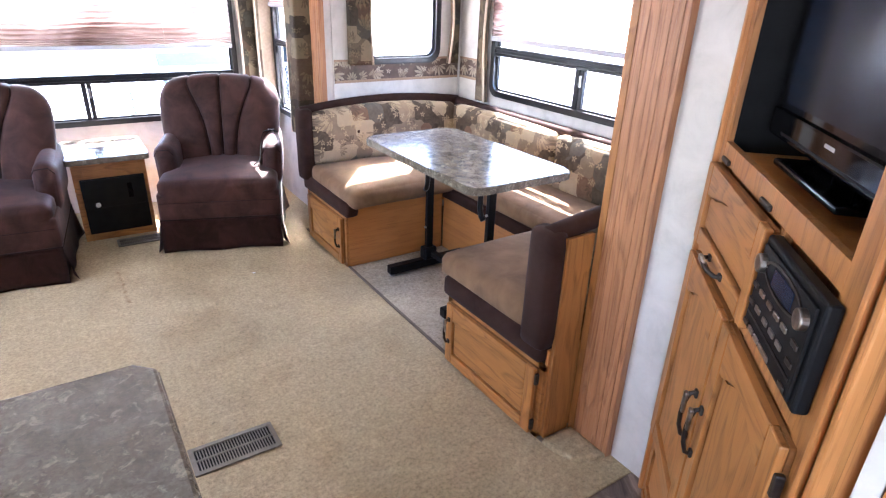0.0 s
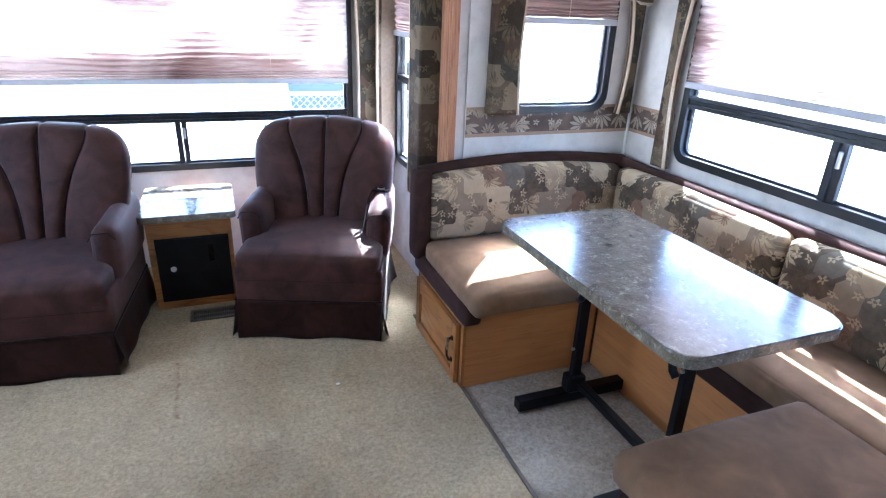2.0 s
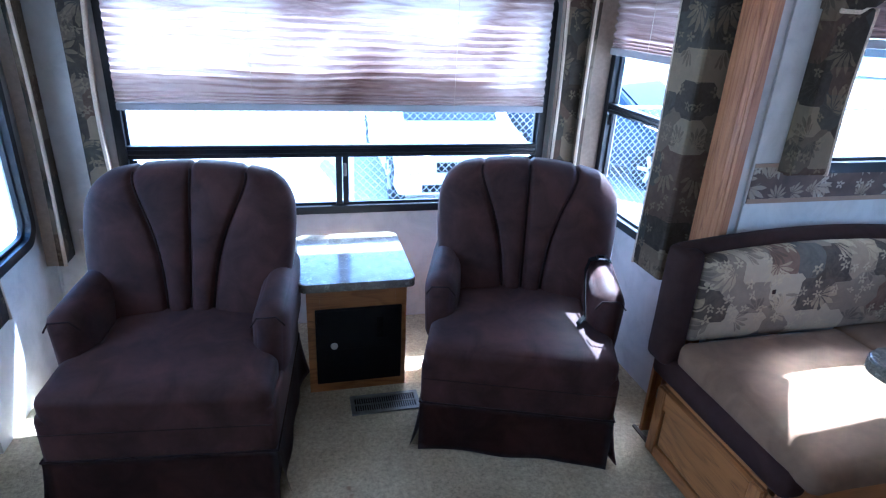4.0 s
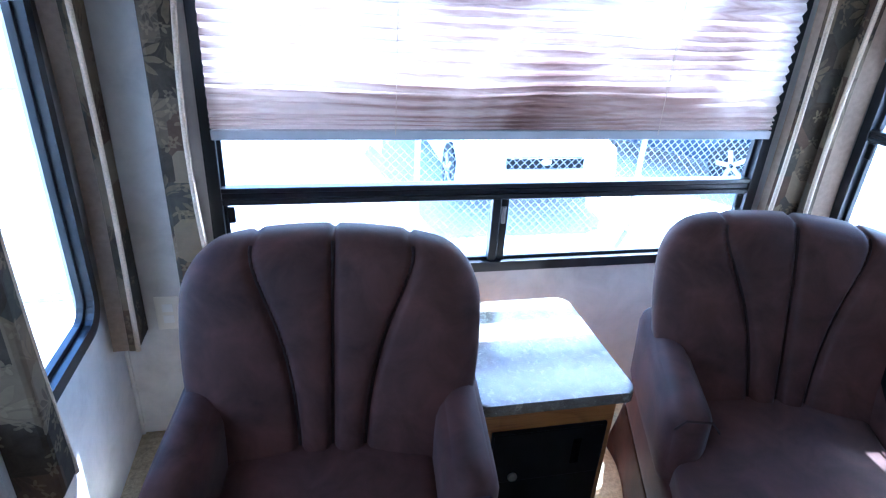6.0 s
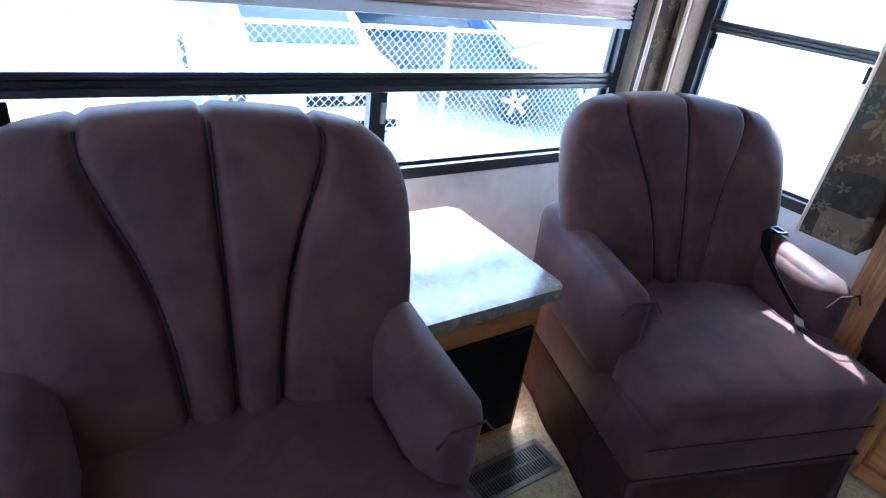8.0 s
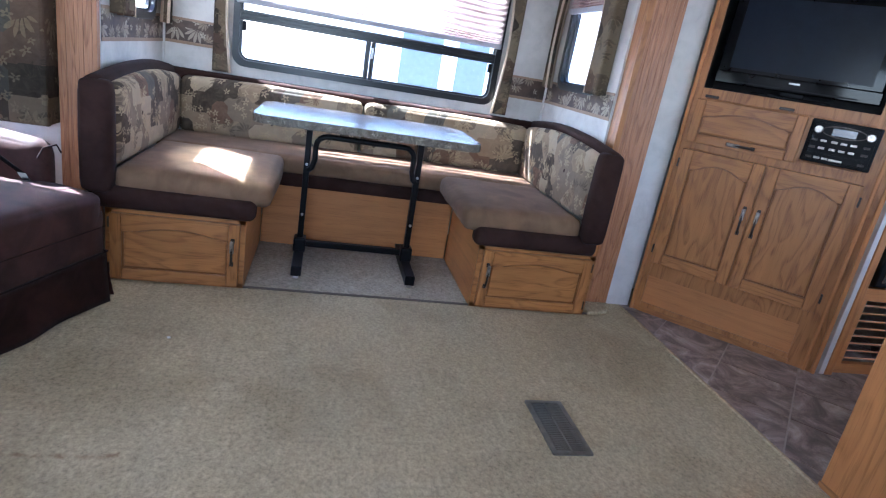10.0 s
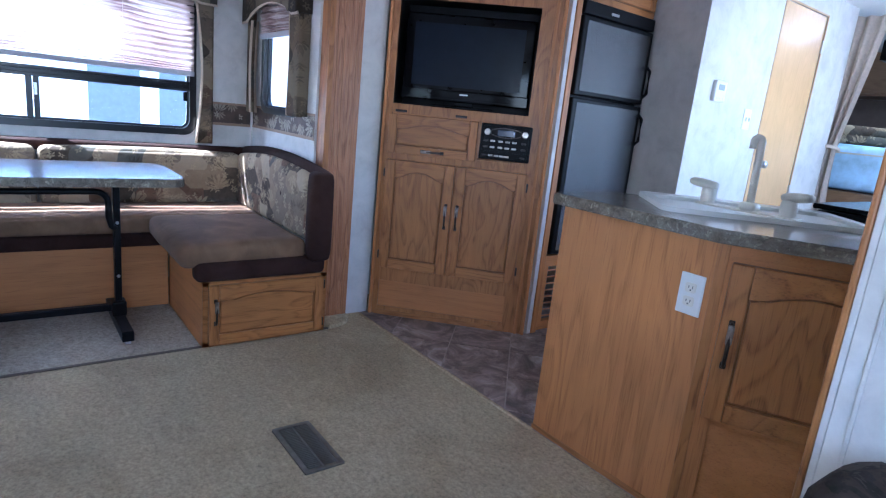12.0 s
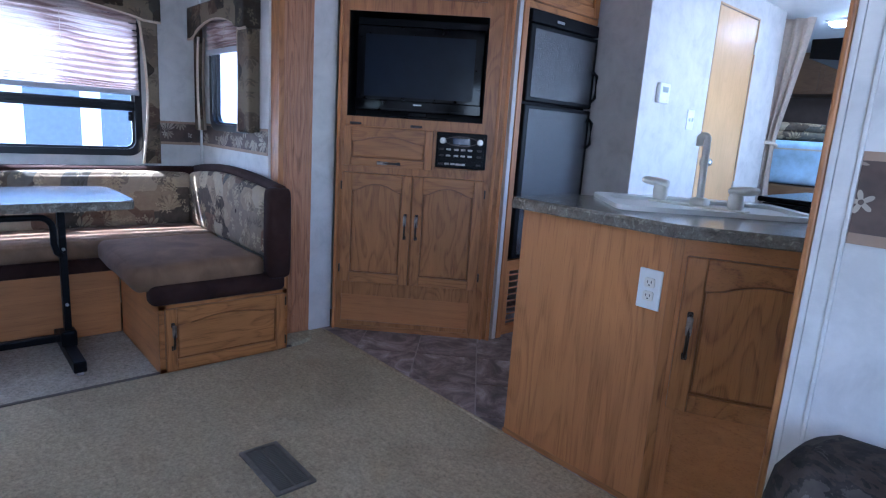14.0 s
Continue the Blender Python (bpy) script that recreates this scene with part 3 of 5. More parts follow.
structure("trim_jamb_south", box(XE - 0.036, XE + 0.06, 1.6475, 1.6735, 0, HS, 0.001), oak_z, "plain oak jamb board inside the opening", "trim")
structure("wall_filler_strip", box(XE - 0.006, XE - 0.001, 1.346, 1.491, 0, HC), paper, "grey wallpaper strip between the trim and the cabinet", "wall")
structure("trim_dinette_head", box(XE - 0.034, XE - 0.001, 1.647, 3.905, HS - 0.1, HC, 0.004), oak_y, "oak head trim over the dinette opening", "trim")
structure("trim_sofa_bead", box(XW + 0.001, XW + 0.012, WS - 0.03, WS - 0.001, 0, HS, 0.002), paper, "wallpaper-covered corner bead", "trim")
structure("trim_sofa_side", box(XW + 0.0125, XW + 0.0225, WS - 0.03, WS + 0.002, 0, HS, 0.003), oak_z, "thin oak corner moulding", "trim")
structure("trim_sofa_joint", box(XW - 0.031, XW - 0.025, WS - 0.001, WS + 0.004, 0, HS, 0.001), paper, "raised wallpaper joint strip", "trim")
structure("carpet_ramp", prism([(1.565, 1.66), (1.57, 1.60), (1.595, 1.545), (1.64, 1.508), (1.70, 1.494), (XE - 0.035, 1.493), (XE - 0.035, 1.66)], 0.0, 0.02, 0.012), carpet,
          "raised rounded carpet piece at the trim's foot", "carpet")


def border(name, m, u0, u1, z0, z1):
    b = tagged(part(name, prism([(u0, z0), (u1, z0), (u1, z1), (u0, z1)], 0.0005, 0.003, to=m), fern_border), "brown wallpaper border with pale fern sprays", "border", kind="structure")
    for a, c in ((z0, z0 + 0.016), (z1 - 0.013, z1)):
        part("border_edge", prism([(u0, a), (u1, a), (u1, c), (u0, c)], 0.003, 0.0042, to=m), border_edge, b)


M_REAR = facing((0, YR, 0), (1, 0, 0), (0, -1, 0))
M_EAST = facing((XE, 0, 0), (0, -1, 0), (-1, 0, 0))
M_WEST = facing((XW, 0, 0), (0, 1, 0), (1, 0, 0))
M_DN = facing((0, SN, 0), (1, 0, 0), (0, -1, 0))
M_DS = facing((0, SS, 0), (-1, 0, 0), (0, 1, 0))
M_DE = facing((SE, 0, 0), (0, -1, 0), (-1, 0, 0))
M_WSO = facing((0, WS, 0), (-1, 0, 0), (0, 1, 0))
border("border_dinette_north", M_DN, XE + 0.055, SE - 0.006, 0.922, 1.060)
border("border_dinette_south", M_DS, -SE + 0.006, -XE - 0.055, 0.928, 1.060)
border("border_dinette_east_left", M_DE, -SN + 0.006, -3.60, 0.925, 1.060)
border("border_dinette_east_right", M_DE, -1.99, -SS - 0.006, 0.925, 1.060)
border("border_sofa", M_WSO, 0.722, 1.60, 0.985, 1.118)
for nm, x, y in (("trim_corner_north", SE - 0.006, SN - 0.006), ("trim_corner_south", SE - 0.006, SS + 0.006)):
    structure(nm, box(x - 0.008, x + 0.006, y - 0.008, y + 0.008, 0.4, HS, 0.003), paper, "wallpaper-covered corner bead", "trim")
structure("trim_rear_corner_west", box(XW, XW + 0.012, YR - 0.012, YR, 0, HC, 0.003), paper, "pale corner bead", "trim")
structure("trim_rear_corner_east", box(XE - 0.012, XE, YR - 0.012, YR, 0, HC, 0.003), paper, "pale corner bead", "trim")


# ---- windows ----
def window(name, m, u0, u1, z0, z1, label, r=0.06, bar=None, mull=None, bar_h=0.055):
    w = tagged(new(name), label, "window", kind="structure")
    fw = 0.036
    part("window_frame", ring(rounded_outline(u0, u1, z0, z1, r), rounded_outline(u0 + fw, u1 - fw, z0 + fw, z1 - fw, r - 0.02), -0.035, 0.012, to=m), frame_black, w)
    part("inner_bead", ring(rounded_outline(u0 + fw, u1 - fw, z0 + fw, z1 - fw, r - 0.02), rounded_outline(u0 + fw + 0.012, u1 - fw - 0.012, z0 + fw + 0.012, z1 - fw - 0.012, r - 0.03), -0.03, -0.012, to=m), frame_black, w)
    a, b, lo, hi = u0 + fw, u1 - fw, z0 + fw, z1 - fw
    spans = [(a, b, lo, hi)]
    if bar:
        spans = [(a, b, bar + bar_h / 2, hi), (a, b, lo, bar - bar_h / 2)]
        rail = bmesh.new()
        for k, (p, q, dz) in enumerate(((-0.5, -0.18, 0.006), (-0.14, 0.16, 0.0), (0.2, 0.5, 0.006))):
            add_box(rail, a, b, bar + p * bar_h, bar + q * bar_h, -0.028, 0.004 + dz, 0.002, 1)
        add_box(rail, a, b, bar - bar_h * 0.49, bar + bar_h * 0.49, -0.028, 0.0)
        rail.transform(m)
        part("sash_rail", rail, frame_black, w)
        for uu in (a + 0.012, b - 0.034):
            part("latch", _placed(box(uu, uu + 0.022, bar - bar_h / 2 - 0.055, bar - bar_h / 2 - 0.004, 0.001, 0.013, 0.004), m), black_plastic, w)
    if mull is not None:
        p = spans.pop()
        part("mullion", _placed(boxes([(mull - 0.03, mull - 0.002, p[2], p[3], -0.03, 0.002), (mull + 0.002, mull + 0.028, p[2], p[3], -0.03, -0.006)], 0.002), m), frame_black, w)
        part("latch", _placed(box(mull + 0.004, mull + 0.018, p[3] - 0.09, p[3] - 0.03, -0.006, 0.006, 0.003), m), steel, w)
        spans += [(p[0], mull - 0.03, p[2], p[3]), (mull + 0.028, p[1], p[2], p[3])]
    for p in spans:
        q = part("pane", _placed(box(p[0], p[1], p[2], p[3], -0.026, -0.022), m), glass, w)
        q.visible_shadow = False
    return w


def _placed(bm, m):
    bm.transform(m)
    return bm


window("window_1", M_REAR, *REAR_WIN, "wide black-framed end window with sliding lower panes", bar=0.868, mull=0.535)
window("window_2", M_EAST, -EAST_WIN[1], -EAST_WIN[0], *EAST_WIN[2:], "narrow black-framed side window with a sash rail", bar=1.093, bar_h=0.04)
window("window_3", M_WEST, *WEST_WIN, "black-framed side window with rounded corners", r=0.09)
window("window_4", M_DN, *DN_WIN, "small black-framed window with rounded corners", r=0.085)
window("window_5", M_DS, -DS_WIN[1], -DS_WIN[0], *DS_WIN[2:], "small black-framed window with rounded corners", r=0.085)
window("window_6", M_DE, -DE_WIN[1], -DE_WIN[0], *DE_WIN[2:], "wide black-framed dinette window with sliding panes", bar=1.13, mull=-2.80, r=0.07)


def pleated_shade(m, u0, u1, zb, zt, label, seed, d=0.022, stack=0.05, slack=0.0):
    """Pleated cloth shade, bunched at its foot and slightly creased."""
    t = thing("pleated_shade", m, label, "window shade", "pleated shades")
    bm = bmesh.new()
    levels = [zb + 0.012 + i * 0.0065 for i in range(int(stack / 0.0065))]
    while levels[-1] < zt:
        levels.append(levels[-1] + 0.0165)
    nu = 36
    rows = []
    for k, z in enumerate(levels):
        row = []
        for i in range(nu + 1):
            u = u0 + (u1 - u0) * i / nu
            sag = 0.022 * noise.noise((u * 1.7 + seed, z * 6, seed)) + 0.006 * noise.noise((u * 9, z * 11, seed))
            fade = min(1, max(0, (z - zb) / 0.1))
            row.append(bm.verts.new((u, z + sag * fade, d + (0.007 if k % 2 else -0.007) + 0.3 * sag)))
        rows.append(row)
    for a, b in zip(rows, rows[1:]):
        for i in range(nu):
            bm.faces.new((a[i], a[i + 1], b[i + 1], b[i]))
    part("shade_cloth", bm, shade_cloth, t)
    # slack cloth folded up behind the lower pleats, added to darken them
    if slack:
        bm = bmesh.new()
        rows = []
        for k in range(int(slack / 0.009)):
            row = []
            for i in range(nu + 1):
                u = u0 + (u1 - u0) * i / nu
                top = 1.0 + 0.35 * noise.noise((u * 2.3, seed, 0.5))
                row.append(bm.verts.new((u, zb + 0.013 + k * 0.009 * top, d - 0.019 + (0.003 if k % 2 else -0.003))))
            rows.append(row)
        for a, b in zip(rows, rows[1:]):
            for i in range(nu):
                bm.faces.new((a[i], a[i + 1], b[i + 1], b[i]))
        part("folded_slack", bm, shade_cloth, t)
    part("bottom_rail", box(u0, u1, zb - 0.016, zb + 0.012, d - 0.011, d + 0.011, 0.003), hem_grey, t, "grey metal bottom rail")
    n_c = 2 if u1 - u0 > 0.8 else 1
    for i in range(n_c):
        u = u0 + (u1 - u0) * ((i + 0.6) / (n_c + 0.1) if n_c > 1 else 0.5)
        part("lift_cord", tube([(u, zb, d + 0.012), (u, zt, d + 0.012)], 0.0012, 5), drape, t)


pleated_shade(M_REAR, -0.345, 1.465, 1.062, 1.60, "crumpled pinkish pleated shade, half drawn over the end window", 1.0, slack=0.13)
pleated_shade(M_EAST, -4.815, -4.215, 1.338, 1.60, "pinkish pleated shade drawn partway", 4.0)
pleated_shade(M_WEST, 4.315, 4.805, 1.42, 1.60, "pinkish pleated shade drawn partway", 9.0)
pleated_shade(M_DN, 2.0, 2.53, 1.442, 1.64, "pinkish pleated shade gathered at the top", 12.0, slack=0.17)
pleated_shade(M_DS, -2.53, -2.0, 1.455, 1.64, "pinkish pleated shade gathered at the top", 17.0, slack=0.17)
pleated_shade(M_DE, -3.545, -2.035, 1.205, 1.66, "pinkish pleated shade half drawn over the dinette window", 23.0)


def lambrequin(m, u0, u1, zl, zr, zt, wl, wr, label, depth=0.075, drop=0.10):
    """Fabric window surround: two padded side boards with waisted inner edges under an arched valance, all roped."""
    t = thing("window_surround", m, label, "window surround", "fabric window surrounds")
    a, b = u0 + wl, u1 - wr
    zs = zt - drop - 0.06
    n = 12
    for uo, ui, zb, sgn in ((u0, a, zl, -1), (u1, b, zr, 1)):
        waist = min(0.032, 0.33 * abs(ui - uo)) if abs(ui - uo) < 0.12 else 0.012
        edge = [(ui + sgn * waist * math.sin(math.pi * k / n), zb + (zs - zb) * k / n) for k in range(n + 1)]
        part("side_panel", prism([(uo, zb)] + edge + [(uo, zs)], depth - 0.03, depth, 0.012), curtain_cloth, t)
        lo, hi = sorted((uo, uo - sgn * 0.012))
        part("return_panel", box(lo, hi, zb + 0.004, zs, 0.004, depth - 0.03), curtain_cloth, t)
        bm = bmesh.new()
        rows = [[bm.verts.new((u + sgn * 0.004, z, w)) for u, z in edge] for w in (0.014, depth - 0.012)]
        for k in range(n):
            bm.faces.new((rows[0][k], rows[0][k + 1], rows[1][k + 1], rows[1][k]))
        bmesh.ops.solidify(bm, geom=bm.faces[:], thickness=0.006)
        part("lining", bm, liner, t, "tan lining on the inner edge")
        part("rope_edge", tube([(u, z, depth - 0.005) for u, z in edge], 0.0075, 8), rope, t, "twisted beige rope edging", smooth=True)
    # valance: level at both ends, arched between
    v0, v1 = u0 - 0.010, u1 + 0.010
    level = min(0.10, 0.9 * min(wl, wr))
    low = [(v0, zs - 0.012)]
    for k in range(19):
        q = k / 18
        low.append((v0 + level + (v1 - v0 - 2 * level) * q, zs - 0.012 + 0.078 * math.sin(math.pi * q) ** 0.7))
    low.append((v1, zs - 0.012))
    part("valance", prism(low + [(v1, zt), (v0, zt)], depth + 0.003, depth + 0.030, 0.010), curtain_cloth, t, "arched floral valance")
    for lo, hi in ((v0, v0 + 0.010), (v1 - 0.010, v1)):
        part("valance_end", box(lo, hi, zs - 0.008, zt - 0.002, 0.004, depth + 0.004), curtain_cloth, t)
    part("valance_rope", tube([(u, z, depth + 0.022) for u, z in low], 0.0075, 8), rope, t, "twisted beige rope edging", smooth=True)
    return t


lambrequin(M_REAR, -0.475, 1.64, 0.50, 0.50, 1.74, 0.105, 0.135, "floral fabric window surround with rope edging, darkened as if backlit", 0.085)
lambrequin(M_EAST, -4.86, -4.05, 0.58, 0.585, 1.74, 0.05, 0.17, "floral fabric window surround with rope edging, darkened as if backlit", 0.13)
lambrequin(M_WEST, 4.235, 4.935, 0.47, 0.43, 1.74, 0.075, 0.115, "floral fabric window surround with rope edging, darkened as if backlit", 0.09)
lambrequin(M_DN, 1.885, 2.665, 1.03, 1.02, 1.70, 0.145, 0.075, "floral fabric window surround with rope edging, darkened as if backlit", 0.06)
lambrequin(M_DS, -2.665, -1.885, 1.02, 1.035, 1.70, 0.075, 0.145, "floral fabric window surround with rope edging, darkened as if backlit", 0.06)
lambrequin(M_DE, -3.655, -1.935, 0.812, 0.815, 1.76, 0.095, 0.095, "floral fabric window surround with rope edging, darkened as if backlit", 0.055)


# ---- swivel armchairs ----
def armchair(m, label):
    """Skirted rocker-swivel chair with a fan-channelled back. Its front faces -y."""
    c = thing("armchair", m, label, "armchair", "armchairs by the end window")
    # skirt: four hanging panels, split at the corners, the side panels swinging out
    hw, yf, yb = 0.335, -0.392, 0.30
    drop = 0.205
    corner = {"front": (Vector((-hw, yf)), Vector((hw, yf))), "side": (Vector((hw, yf)), Vector((hw, yb))),
              "back": (Vector((hw, yb)), Vector((-hw, yb))), "far": (Vector((-hw, yb)), Vector((-hw, yf)))}
    for k, (side, (a, b)) in enumerate(corner.items()):
        along = (b - a).normalized()
        out = Vector((along.y, -along.x))
        bm = bmesh.new()
        rows = []
        for j in range(9):
            q = j / 8
            row = []
            for i in range(25):
                t = i / 24
                ends = max(0.0, 1 - t / 0.16), max(0.0, 1 - (1 - t) / 0.16)
                lift = 0.006 + 0.030 * (ends[0] ** 1.6 + ends[1] ** 1.6) if side in ("side", "far") else 0.004 + 0.013 * (ends[0] ** 2 + ends[1] ** 2)
                lift += 0.0035 * math.sin(t * 17 + k * 2.1)
                p = a.lerp(b, t) + out * (lift * q ** 1.4 + 0.001)
                z = drop * (1 - q) + (0.006 + 0.004 * math.sin(t * 11 + k * 1.7)) * q
                row.append(bm.verts.new((p.x, p.y, z)))
            rows.append(row)
        for r0, r1 in zip(rows, rows[1:]):
            for i in range(24):
                bm.faces.new((r0[i], r0[i + 1], r1[i + 1], r1[i]))
        bmesh.ops.solidify(bm, geom=bm.faces[:], thickness=0.004)
        part("skirt_panel", bm, chair_suede, c, "hanging fabric skirt panel", smooth=True)
    part("pleat_backing", ring([(-hw + 0.012, yf + 0.012), (hw - 0.012, yf + 0.012), (hw - 0.012, yb - 0.012), (-hw + 0.012, yb - 0.012)],
                               [(-hw + 0.018, yf + 0.018), (hw - 0.018, yf + 0.018), (hw - 0.018, yb - 0.018), (-hw + 0.018, yb - 0.018)], 0.012, drop), chair_suede, c)
    part("pedestal", boxes([(-0.22, 0.22, -0.22, 0.22, 0.0, 0.05), (-0.05, 0.05, -0.05, 0.05, 0.05, 0.22)]), black_metal, c, "black swivel base")
    part("seat_frame", _placed(soft_box((0.672, 0.688, 0.175), 0.02, (0.004, 0.006, 0.0), 8), pose(0, -0.048, 0.276)), chair_suede, c, smooth=True)
    part("welt", tube([(-0.336, 0.29, 0.203), (-0.338, yf - 0.002, 0.203), (0.338, yf - 0.002, 0.203), (0.336, 0.29, 0.203)], 0.0035, 6), chair_seam, c)
    part("stitch_line", tube([(-0.325, yf - 0.0065, 0.305), (0.325, yf - 0.0065, 0.305)], 0.0018, 6), chair_seam, c)
    cush = soft_box((0.50, 0.605, 0.165), 0.034, (0.0, 0.008, 0.016), 18, 0.003, 3)
    for v in cush.verts:
        v.co.x *= 1.0 + 0.31 * min(1.0, max(0.0, (-v.co.y - 0.04) / 0.07))
    part("seat_cushion", _placed(cush, pose(0, -0.092, 0.362, 3)), chair_suede, c, "padded suede seat cushion", smooth=True)
    # arms
    for sx in (-1, 1):
        bm = soft_box((0.11, 0.50, 0.27), 0.05, (0.008, 0.01, 0.01), 10, 0.003, 5 + sx)
        for v in bm.verts:
            t = (v.co.y + 0.28) / 0.56
            v.co.z += 0.03 * t * t * (1 if v.co.z > 0 else 0)
            v.co.x += sx * 0.012 * (v.co.z + 0.13) / 0.27
        part("arm", _placed(bm, pose(sx * 0.295, 0.05, 0.445)), chair_suede, c, "padded arm", smooth=True)
        part("arm_seam", _placed(tube([(-0.05, -0.283, 0.085), (-0.03, -0.288, 0.118), (0.03, -0.288, 0.122), (0.055, -0.283, 0.09)], 0.003, 6), pose(sx * 0.30, 0.078, 0.445)), chair_seam, c)
    # back: front face with four channels that fan out upward
    nu, nv, H = 128, 44, 0.52
    bm = bmesh.new()

    def halfw(v):
        w = 0.305 + 0.055 * math.sin(min(1.0, v * 1.15) * math.pi * 0.62)
        if v > 0.70:
            q = (v - 0.70) / 0.30
            w *= math.sqrt(max(0.0, 1 - 0.40 * q ** 3.2))
        return w

    def seam_at(v):
        return 0.235 + 0.435 * v ** 3.0

    front, back = [], []
    for j in range(nv + 1):
        v = j / nv
        fr, br = [], []
        for i in range(nu + 1):
            u = -1 + 2 * i / nu
            w = halfw(v)
            edge = max(0.0, 1 - abs(u) ** 5) ** 0.5
            top = max(0.0, 1 - v ** 9) ** 0.5
            th = 0.085 * edge * (0.35 + 0.65 * top)
            groove = 0.0
            for s in (0.0, seam_at(v), -seam_at(v)):
                groove += math.exp(-((u - s) * w / 0.0085) ** 2)
            swell = 0.0
            for a, b in ((-1.0, -seam_at(v)), (-seam_at(v), 0.0), (0.0, seam_at(v)), (seam_at(v), 1.0)):
                if a <= u <= b:
                    q = (u - a) / max(1e-6, b - a)
                    swell = 0.016 * (4 * q * (1 - q)) ** 0.6
            arch = 0.030 * (1 - u * u) * v ** 3 - 0.010 * min(1.0, groove) * v ** 12
            z = 0.38 + v * H + arch
            lean = 0.17 * v + 0.03 * v * v
            x = u * w
            wrap = -0.03 * u * u * (1 - v * 0.4)
            fr.append(bm.verts.new((x, 0.085 + lean - th * 0.75 - (swell - 0.018 * groove) * edge * top + wrap, z)))
            br.append(bm.verts.new((x, 0.10 + lean + th * 0.9 + 0.3 * wrap, z)))
        front.append(fr)
        back.append(br)
    for j in range(nv):
        for i in range(nu):
            bm.faces.new((front[j][i], front[j][i + 1], front[j + 1][i + 1], front[j + 1][i]))
            bm.faces.new((back[j][i], back[j + 1][i], back[j + 1][i + 1], back[j][i + 1]))
        for i in (0, nu):
            bm.faces.new((front[j][i], front[j + 1][i], back[j + 1][i], back[j][i]))
    for i in range(nu):
        for j in (0, nv):
            bm.faces.new((front[j][i], front[j][i + 1], back[j][i + 1], back[j][i]))
    part("backrest", bm, chair_suede, c, "tall padded back with fanned channels", smooth=True)
    for s in (-1, 0, 1):
        pts = []
        for j in range(1, nv):
            v = j / nv
            u = s * seam_at(v)
            top = max(0.0, 1 - v ** 9) ** 0.5
            edge = max(0.0, 1 - abs(u) ** 5) ** 0.5
            th = 0.085 * edge * (0.35 + 0.65 * top)
            pts.append((u * halfw(v), 0.085 + 0.17 * v + 0.03 * v * v - th * 0.75 + 0.012 * edge * top - 0.03 * u * u * (1 - v * 0.4), 0.38 + v * H + 0.030 * (1 - u * u) * v ** 3))
        part("channel_seam", tube(pts, 0.0042, 6), chair_seam, c, smooth=True)
    return c


left_chair = armchair(pose(-0.055, 4.26, 0, 0, 0, -6), "plum-brown suede swivel armchair before the end window")
right_chair = armchair(pose(1.164, 4.247, 0, 0, 0, -19.5), "plum-brown suede swivel armchair with a strap over its arm")
strap = thing("black_strap", pose(1.164, 4.247, 0, 0, 0, -19.5), "black webbing strap hanging over the armchair's arm", "strap")
bm = bmesh.new()
sp = [(0.20, -0.21, 0.458), (0.236, -0.16, 0.468), (0.241, -0.06, 0.515), (0.246, 0.03, 0.565), (0.262, 0.06, 0.600), (0.30, 0.07, 0.608), (0.345, 0.075, 0.592)]
for a, b in zip(sp, sp[1:]):
    q = [bm.verts.new((p[0] - 0.006, p[1] + dy, p[2] + 0.004)) for p in (a, b) for dy in (-0.017, 0.017)]
    bm.faces.new((q[0], q[1], q[3], q[2]))
bmesh.ops.remove_doubles(bm, verts=bm.verts, dist=0.0005)
bmesh.ops.solidify(bm, geom=bm.faces[:], thickness=0.003)
part("webbing", bm, plain("black_webbing", (0.004, 0.004, 0.004), 0.8, var=0.2, spec=0.04, bump=0.3), strap)
part("buckle", _placed(ring(rounded_outline(-0.02, 0.02, -0.024, 0.024, 0.006), rounded_outline(-0.012, 0.012, -0.014, 0.014, 0.004), 0, 0.006), pose(0.30, 0.07, 0.610)), black_metal, strap)


# ---- end table with a small safe door ----
st = thing("end_table", pose(0.54, 4.60, 0), "oak end table with a stone-look top and black door", "end table")
part("body", boxes([(-0.195, -0.175, -0.20, 0.23, 0, 0.478), (0.175, 0.195, -0.20, 0.23, 0, 0.478), (-0.175, 0.175, 0.21, 0.23, 0, 0.478), (-0.175, 0.175, -0.2, 0.21, 0.455, 0.478)], 0.001), board_z, st)
part("face_frame", boxes([(-0.195, -0.145, -0.222, -0.2, 0, 0.478), (0.15, 0.195, -0.222, -0.2, 0, 0.478), (-0.145, 0.15, -0.222, -0.2, 0.375, 0.478), (-0.145, 0.15, -0.222, -0.2, 0, 0.05)], 0.001), oak_x, st)
d = part("door", box(-0.165, 0.175, -0.234, -0.2225, 0.045, 0.385, 0.004), black_plastic, st, "black metal door")
part("door_panel", box(-0.16, 0.17, -0.238, -0.2345, 0.205, 0.38, 0.002), black_metal, d)
part("finger_pull", box(0.075, 0.10, -0.241, -0.2385, 0.25, 0.34, 0.001), tv_gloss, d)
part("keyhole", _placed(prism([(0.014 * math.cos(k * math.tau / 16), 0.014 * math.sin(k * math.tau / 16)) for k in range(16)], 0, 0.008, 0.003), pose(-0.095, -0.238, 0.225, 90)), steel, d, "round steel lock")
part("tabletop", prism(rounded_outline(-0.222, 0.222, -0.268, 0.24, 0.03), 0.480, 0.514, 0.006), laminate, st, "grey stone-look laminate top")


